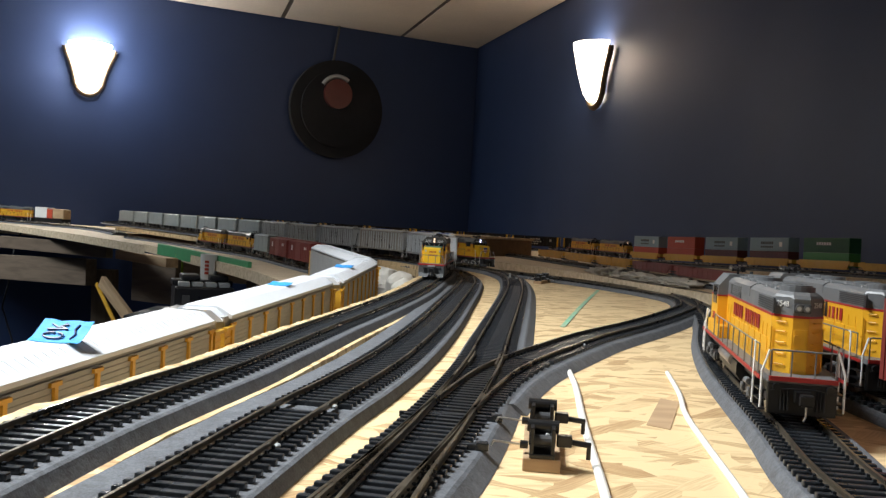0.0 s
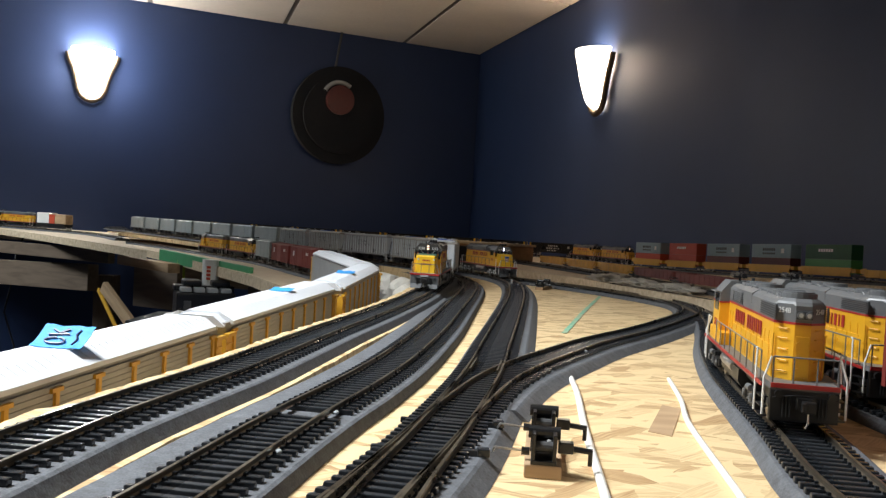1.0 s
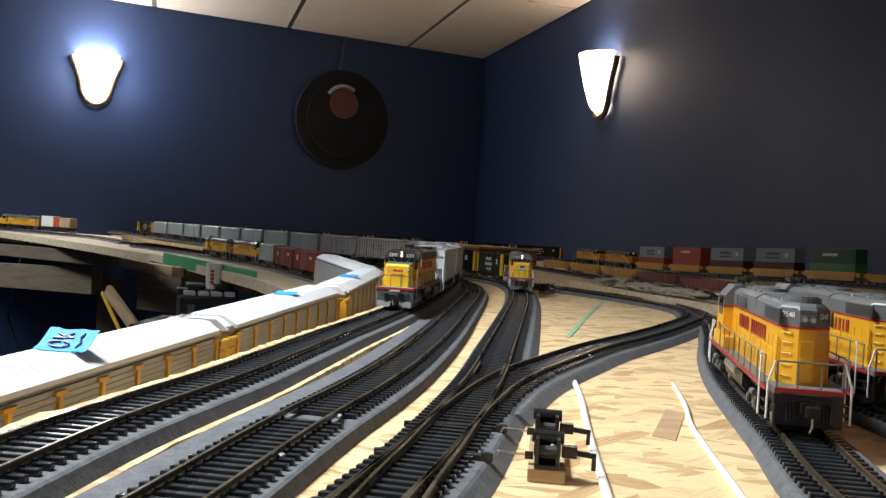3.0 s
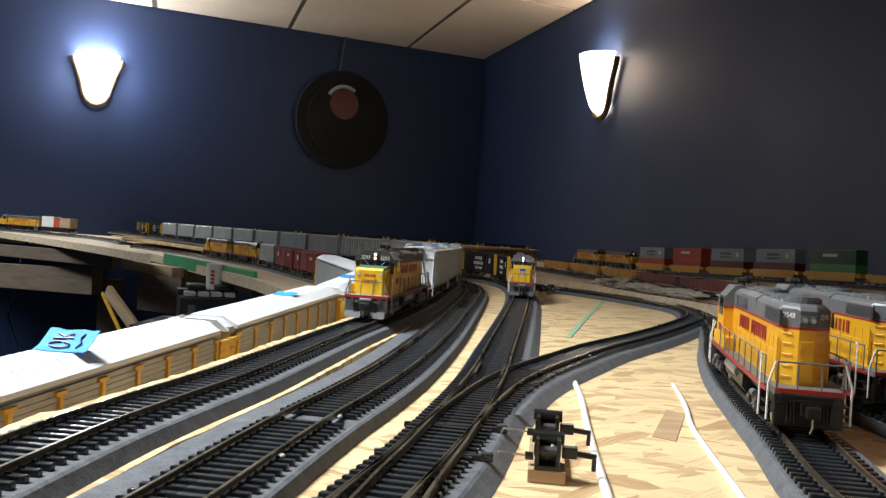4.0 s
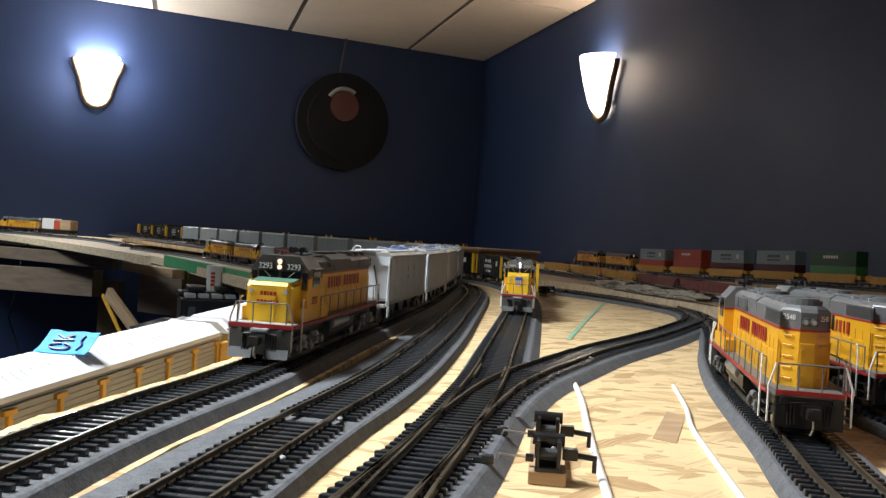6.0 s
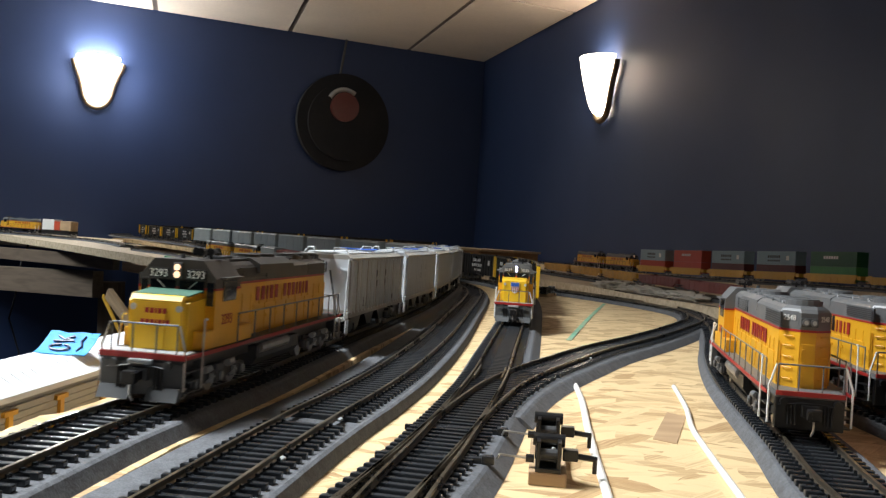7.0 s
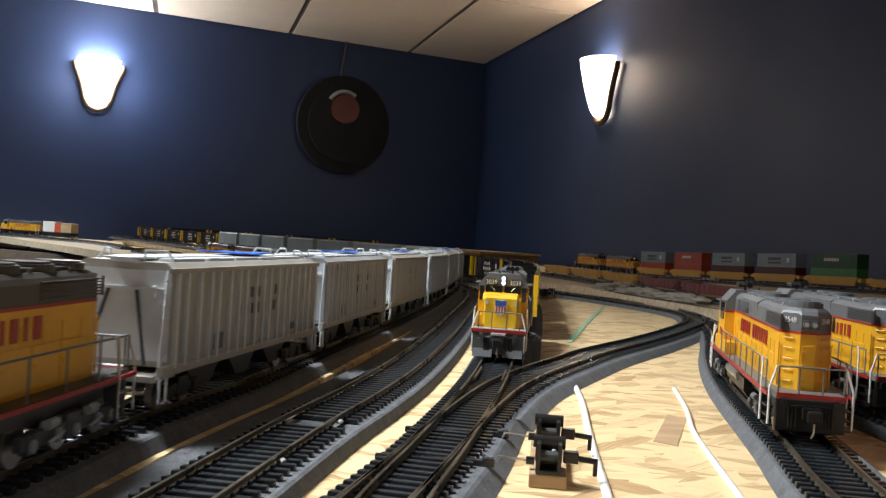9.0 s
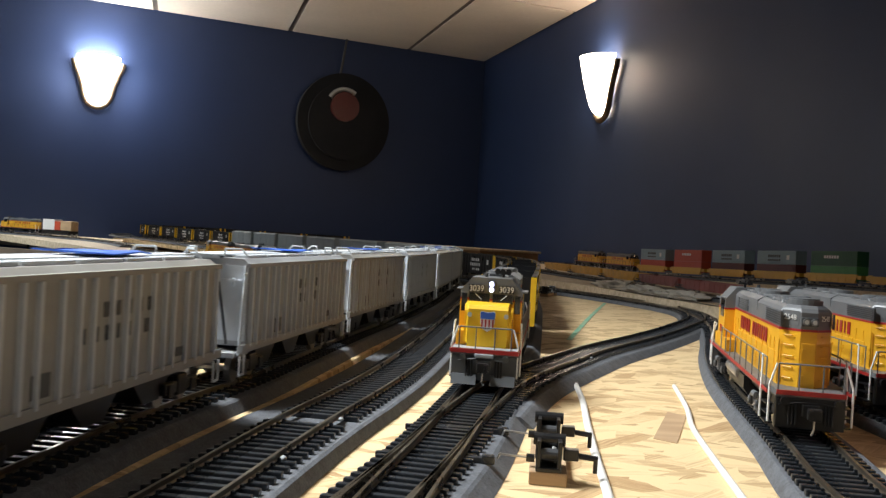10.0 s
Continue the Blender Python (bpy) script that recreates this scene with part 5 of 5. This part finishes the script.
for y in (.305, .352):
    c = T3.at(T3.near(0, y))
    bm = nb()
    box(bm, c.x - .017, c.x + .021, y - .0012, y + .0012, -.0040, -.0021, .0003)
    box(bm, c.x + .017, c.x + .021, y - .0020, y + .0020, -.0040, -.0014, .0004)
    tagged(part("throw_bar", bm, "tie"), "black plastic throw bar across a turnout", "throw bar", "turnout fittings")
slab("lower_shelf", [(-.40, -.3), (-.14, -.3), (-.105, .5), (-.06, 1.0), (-.06, 1.2), (-.10, 1.36), (-.15, 1.48), (-.21, 1.44), (-.17, 1.3), (-.16, .85), (-.20, .5)], -.075, -.060, "ply", "narrow plywood shelf below the board edge", "shelf")

# ---------------------------------------------------------------- parked trains
parked = loco("parked yellow and grey diesel locomotive model, number 2548", "locomotives", six=False, number="2548", frame="black", length=.210, lights="clear")
parked.matrix_basis = TR.seat(TR.near(.140, .362) + .102, .12) @ pose(0, 0, 0, 0, 0, 180)
parked2 = loco("parked yellow and grey diesel locomotive model beside another", "locomotives", six=False, number="", frame="black", length=.210, lights="clear")
parked2.matrix_basis = TR2.seat(TR2.near(.204, .43) + .105, .12) @ pose(0, 0, 0, 0, 0, 180)
red_box = boxcar("parked dark red boxcar at the end of a siding", "freight cars", "boxred")
red_box.matrix_basis = TR2.seat(TR2.near(.204, .43) - .094, .12)
racks = []
for k in range(4):
    r = autorack("tall enclosed car carrier with white roof and mustard ends", "car carriers") if not racks else copy_thing(racks[0], Matrix())
    r.matrix_basis = TA.seat(TA.near(-.139, .52) - .132 + .318 * k, .21)
    racks.append(r)


def tape_note(parent_pose, x, y, w, d, curl, writing=False):
    def rise(a, b):
        return curl * max(0, .42 - a) ** 1.2 + .0012 * b * b
    bm = nb()
    bmesh.ops.create_grid(bm, x_segments=10, y_segments=6, size=.5)
    for v in bm.verts:
        a, b = v.co.x, v.co.y
        v.co = V((x + a * d, y + b * w, .0616 + rise(a, b) + .0008 * noise.noise(V((a * 4, b * 4, 1)))))
    ob = tagged(part("tape_note", bm, "tape"), "blue masking tape note stuck on a car roof" + (" with marker writing" if writing else ""), "tape")
    ob.matrix_basis = parent_pose
    md = ob.modifiers.new("thick", "SOLIDIFY")
    md.thickness = .0003
    if writing:
        bm = nb()
        def stroke(pts):
            pts = [(-1.3 * a, -.9 * b) for a, b in pts]
            tube(bm, [(x + a * d, y + b * w, .0621 + rise(a, b)) for a, b in pts], .00042, 5)
        stroke([(-.12 + .10 * math.cos(k * .5), .12 + .22 * math.sin(k * .5)) for k in range(13)])
        stroke([(.06, .34), (.10, -.10), (.16, .10), (.24, -.06)])
        stroke([(.22, .30), (.12, .10), (.26, -.02)])
        stroke([(-.22, -.30), (-.05, -.34), (.10, -.26), (.24, -.30)])
        part("writing", bm, "ink", ob, "dark marker scribble")
    return ob


tape_note(racks[0].matrix_basis, .002, .003, .0210, .014, .0080, True)
tape_note(racks[1].matrix_basis, -.025, .002, .016, .016, .0015)
tape_note(racks[2].matrix_basis, .029, .002, .018, .018, .0015)


def line_up(path, s, cars):
    for ob, length, base, flip in cars:
        ob.matrix_basis = path.seat(s + length / 2, base) @ pose(0, 0, 0, 0, 0, 180 if flip else 0)
        s += length


far_loco = loco("small parked yellow diesel locomotive far along the layout", "locomotives", six=False, number="", body="yellow2", frame="black", length=.225, lights="clear", simple=True)


def another():
    return copy_thing(far_loco, Matrix())


gh = hopper("parked sage-grey covered hopper car", "hopper cars", "sage", False, top="sage", simple=True, length=.150)
rb = boxcar("parked oxide red boxcar on the lower bench", "freight cars", "boxred")
s5 = T5.near(-.419, 2.27)
line_up(T5, s5, [(far_loco, .236, .14, False), (another(), .236, .14, True)])
line_up(T5, s5 - .162 - .188 * 2, [(rb, .188, .12, False), (copy_thing(rb, Matrix()), .188, .12, False), (gh, .160, .11, False)])
# container train on the ramp
st = [("slate", "orange"), ("orange", "orange"), ("slate", "maroon"), ("slate", "maroon"), ("green", "green3")]
s = TC.near(.607, 2.73) + .10
for up, lo in st:
    c = stack_car("yellow well car with two stacked containers, %s" % {"slate": "grey-blue on red", "orange": "both orange red", "green": "both green"}[up], "container cars", lo, up)
    s -= .197
    c.matrix_basis = TC.seat(s + .098, .15)
tail = flat_load("empty yellow well car on the ramp", "container cars", "racktrim")
tail.matrix_basis = TC.seat(s - .098, .15)
s = TC.near(.607, 2.73) + .105
lead = loco("parked yellow locomotive with a warm headlight before containers", "locomotives", six=False, number="", body="yellow2", frame="black", length=.225, lights="lampwarm", simple=True)
line_up(TC, s, [(lead, .235, .14, False), (another(), .235, .14, False)])
fl = flat_load("empty dark red well car on the upper level", "freight cars", "boxred")
s = TE.near(.445, 1.42)
ye = flat_load("empty mustard well car on the upper level", "freight cars", "yellow2")
line_up(TE, s - .2, [(flat_load("empty yellow well car on the upper level", "freight cars", "racktrim"), .195, .16, False), (fl, .195, .16, False), (copy_thing(fl, Matrix()), .195, .16, False),
                    (ye, .195, .16, False), (copy_thing(ye, Matrix()), .195, .16, False), (copy_thing(ye, Matrix()), .195, .16, False)])
# engines and a wrapped load at the far end of the lower bench
slab("left_bench_top", [(-2.1, 3.75), (-1.77, 3.55), (-1.47, 3.19), (-1.18, 2.83), (-.93, 2.49), (-.72, 2.19), (-.615, 2.03), (-.66, 2.14), (-.80, 2.45), (-.93, 2.86), (-1.10, 3.28), (-1.2, 3.6), (-2.0, 3.92)], -.030, -.011, "ply", "pale plywood bench top holding parked engines", "tabletop")
TL = Path([(-2.1, 3.62, -.002), (-1.444, 3.30, -.002), (-1.30, 3.20, -.002), (-1.12, 3.05, -.002), (-.98, 2.85, -.002), (-.86, 2.62, -.002)])
track("track_lower", TL, 0, TL.length, parts_to=0, label="black model track holding a parked engine on a bench")
another().matrix_basis = TL.seat(TL.near(-1.455, 3.305), .14)
fw = flat_load("black flat car with a load of wrapped boxes", "freight cars", "black", .17, .018)
fw.matrix_basis = TL.seat(TL.near(-1.27, 3.18), .12)
ld = thing("boxed_load", "white, red and tan boxes lying on a flat car", "boxes", at=TL.seat(TL.near(-1.27, 3.18), .12) @ pose(0, 0, .0175, 0, 0, 180) @ Matrix.Diagonal((1.1, 1.2, 1.35, 1)))
bx("white_box", "white", ld, -.075, -.01, -.012, .012, 0, .026, bevel=.001)
bx("red_box", "orange", ld, -.01, .02, -.012, .012, 0, .022, bevel=.001)
bx("tan_box", "pine", ld, .02, .078, -.012, .012, 0, .024, bevel=.004)
# plaster rocks on the upper level
for k, (x, y) in enumerate(((.345, 1.80), (.37, 1.66), (.405, 1.52))):
    bm = nb()
    bmesh.ops.create_icosphere(bm, subdivisions=4, radius=1)
    for v in bm.verts:
        v.co = V((v.co.x * .035, v.co.y * .075, max(-.2, v.co.z) * .011)) * (1 + .5 * noise.noise(v.co * 3 + V((k * 5, 0, 0))))
    ob = tagged(part("plaster_rock", bm, "plaster"), "rough white plaster ridge beside the track", "model scenery", "plaster scenery")
    ob.matrix_basis = pose(x - .02, y, -.004)
for k, (x, y, r) in enumerate(((-.045, 1.34, .022), (-.040, 1.25, .018), (-.075, 1.42, .026))):
    bm = nb()
    bmesh.ops.create_icosphere(bm, subdivisions=3, radius=r)
    for v in bm.verts:
        v.co *= 1 + .3 * noise.noise(v.co * 60 + V((k, 0, 0)))
    ob = tagged(part("plaster_rock", bm, "plaster"), "round lump of pale plaster at the board edge", "model scenery", "plaster scenery")
    ob.matrix_basis = pose(x, y, -.022)

# ---------------------------------------------------------------- small things on the board
for k, line in enumerate((((.0765, .535), (.072, .47), (.064, .396), (.0585, .34), (.054, .289), (.047, .22)), ((.133, .536), (.121, .46), (.111, .411), (.103, .35), (.097, .299), (.088, .23)))):
    p = Path([(x, y, -.0078) for x, y in line], .01)
    n = 28
    prof = [(.0016 * math.cos(a) * (1 if k == 0 else .8), .0012 * math.sin(a)) for a in [2 * math.pi * i / 8 for i in range(8)]]
    tagged(part("wire", sweep(nb(), p, 0, p.length, prof, .01), "wire", None, "", True), "white insulated wire lying across the strand board", "wire", "wires on the board")
g = Path([(.105, .773, -.0087), (.16, 1.03, -.0087), (.225, 1.32, -.0087)])
tagged(part("marker_line", sweep(nb(), g, 0, g.length, [(-.0021, 0), (.0021, 0), (.0021, .0003), (-.0021, .0003)], .03), "mint"), "mint green marker line drawn on the board", "marker line")
slab("wood_strand", [(.089, .387), (.110, .453), (.117, .445), (.097, .380)], -.0090, -.0086, "pine", "loose brown wood strand in the board surface", "wood strand", "")


def switch_machine(at, turn):
    """Two black ground throws on a wooden block, with push rods towards the track."""
    t = thing("ground_throw", "black plastic switch throw pair on a small wooden block", "switch machine", at=Matrix.Translation(at) @ pose(0, 0, 0, 0, 0, turn) @ Matrix.Scale(.75, 4))
    bx("block", "pine", t, -.0080, .0080, -.0045, .072, 0, .0058, bevel=.0008)
    for y in (.004, .056):
        bm = nb()
        for sg in (-1, 1):
            box(bm, sg * .0044 - .0008, sg * .0044 + .0008, y - .008, y + .008, .0058, .0185, .0003)
        box(bm, -.0054, .0054, y - .0085, y + .0085, .0058, .0076, .0004)
        box(bm, -.0058, .0058, y + .006, y + .0078, .0080, .0150, .0003)
        h = part("housing", bm, "black", t, "black plastic housing")
        part("drum", cyl(nb(), (-.0068, y + .003, .0175), (.0068, y + .003, .0175), .0028, 14), "black", h)
        part("drum", cyl(nb(), (-.0050, y - .003, .0125), (.0050, y - .003, .0125), .0024, 12), "dgrey", h)
        bm = nb()
        box(bm, .0060, .0125, y - .0028, y + .0028, .0100, .0148, .0006)
        cyl(bm, (.0120, y, .0120), (.0205, y, .0112), .0013, 8)
        cyl(bm, (.0198, y, .0120), (.0198, y, .0052), .0010, 8)
        part("lever", bm, "black", t, "black lever with a down-turned end")
        bm = nb()
        cyl(bm, (-.0060, y, .0095), (-.0095, y, .0095), .0018, 10)
        part("pivot", bm, "black", t)
        tip = (-.022, y + .003, .0075)
        part("push_rod", tube(nb(), [(-.0090, y, .0095), (-.021, y + .001, .0100), tip], .0005, 6), "metal", t, "thin bright push rod")
    part("bulb", cyl(nb(), (.0015, .004, .0125), (.0022, .004, .0150), .0009, 8), "white", t)
    return t


switch_machine((.0372, .3035, -.0090), -6)
switch_machine((.150, 1.40, -.0090), -20)
for x, y, h in ((.103, 1.36, .010), (.109, 1.40, .013), (.116, 1.37, .009)):
    tagged(part("model_post", cyl(nb(), (x, y, -.009), (x, y, h - .009), .0022, 8, .0014), "palegrey"), "tiny grey plastic post on the board", "model post", "tiny posts")
# rail joiners and feeder blobs
for path, x, y, sg in ((T2, -.057, .288, -1), (T2, -.047, .352, -1), (T2, -.060, .275, 1), (TD, .090, .60, -1), (T1, -.09, .40, 1)):
    c = path.side(path.near(x, y), sg * .0105, -.0018)
    bm = nb()
    bmesh.ops.create_icosphere(bm, subdivisions=2, radius=.0011)
    for v in bm.verts:
        v.co = V((v.co.x * 1.0, v.co.y * 1.8, v.co.z * .7))
    ob = tagged(part("solder_blob", bm, "palegrey"), "small solder blob with a feeder wire at a rail", "solder joint", "solder joints")
    ob.matrix_basis = Matrix.Translation(c)
# ---------------------------------------------------------------- moving trains
train_one = [(loco("yellow and grey diesel locomotive model leading a train, warm headlights lit", "locomotives", number="3293", green_nose=True, length=.222, high=-.0012, roof="umber", white_rails="metal"), .224, .135)]
for i in range(6):
    train_one.append((hopper("silver-grey ribbed covered hopper car with blue tape on its roof", "hopper cars", "greypanel" if i % 2 else "tan", True, lettered=True, tapes=1 if i != 3 else 0), .187, .121))
for i in range(8):
    train_one.append((hopper("sage-grey smooth-sided covered hopper car", "hopper cars", "sage", False, top="sage", simple=True), .187, .121))
train_three = [(loco("yellow and grey diesel locomotive model with a bright cold headlight", "locomotives", number="3039", lights="lampcold", shield=True, length=.222, high=-.0012), .224, .135)]
for i in range(24):
    if i == 0:
        g = gondola("black high-sided gondola car with yellow ends", "gondola cars")
    else:
        g = copy_thing(g, Matrix())
    train_three.append((g, .186, .126))


def run(train, path, s_front, speed, lag):
    """Runs a train down its path; lag gives, in metres at some seconds, how far it hangs behind an even pace."""
    s = s_front
    for ob, length, base in train:
        rows = []
        n = 40
        for k in range(n + 1):
            t = SECONDS * k / n
            rows.append((t, path.seat(s + length / 2 - speed * t + float(np.interp(t, *zip(*lag))), base)))
        walk(ob, rows)
        s += length


def motions():
    run(train_one, T1, T1.near(-.050, .668) + .1175 * 4.0, .1175, ((0, 0), (2, .002), (4, .006), (5, .008), (6, .006), (7.5, 0), (9, -.009), (10, -.014)))
    run(train_three, T3, T3.near(.080, .969) + .1205 * 5.5, .1205, [(q / 4, .022 * (1 - q / 16) ** 1.5) for q in range(17)] + [(10, 0)])


motions()
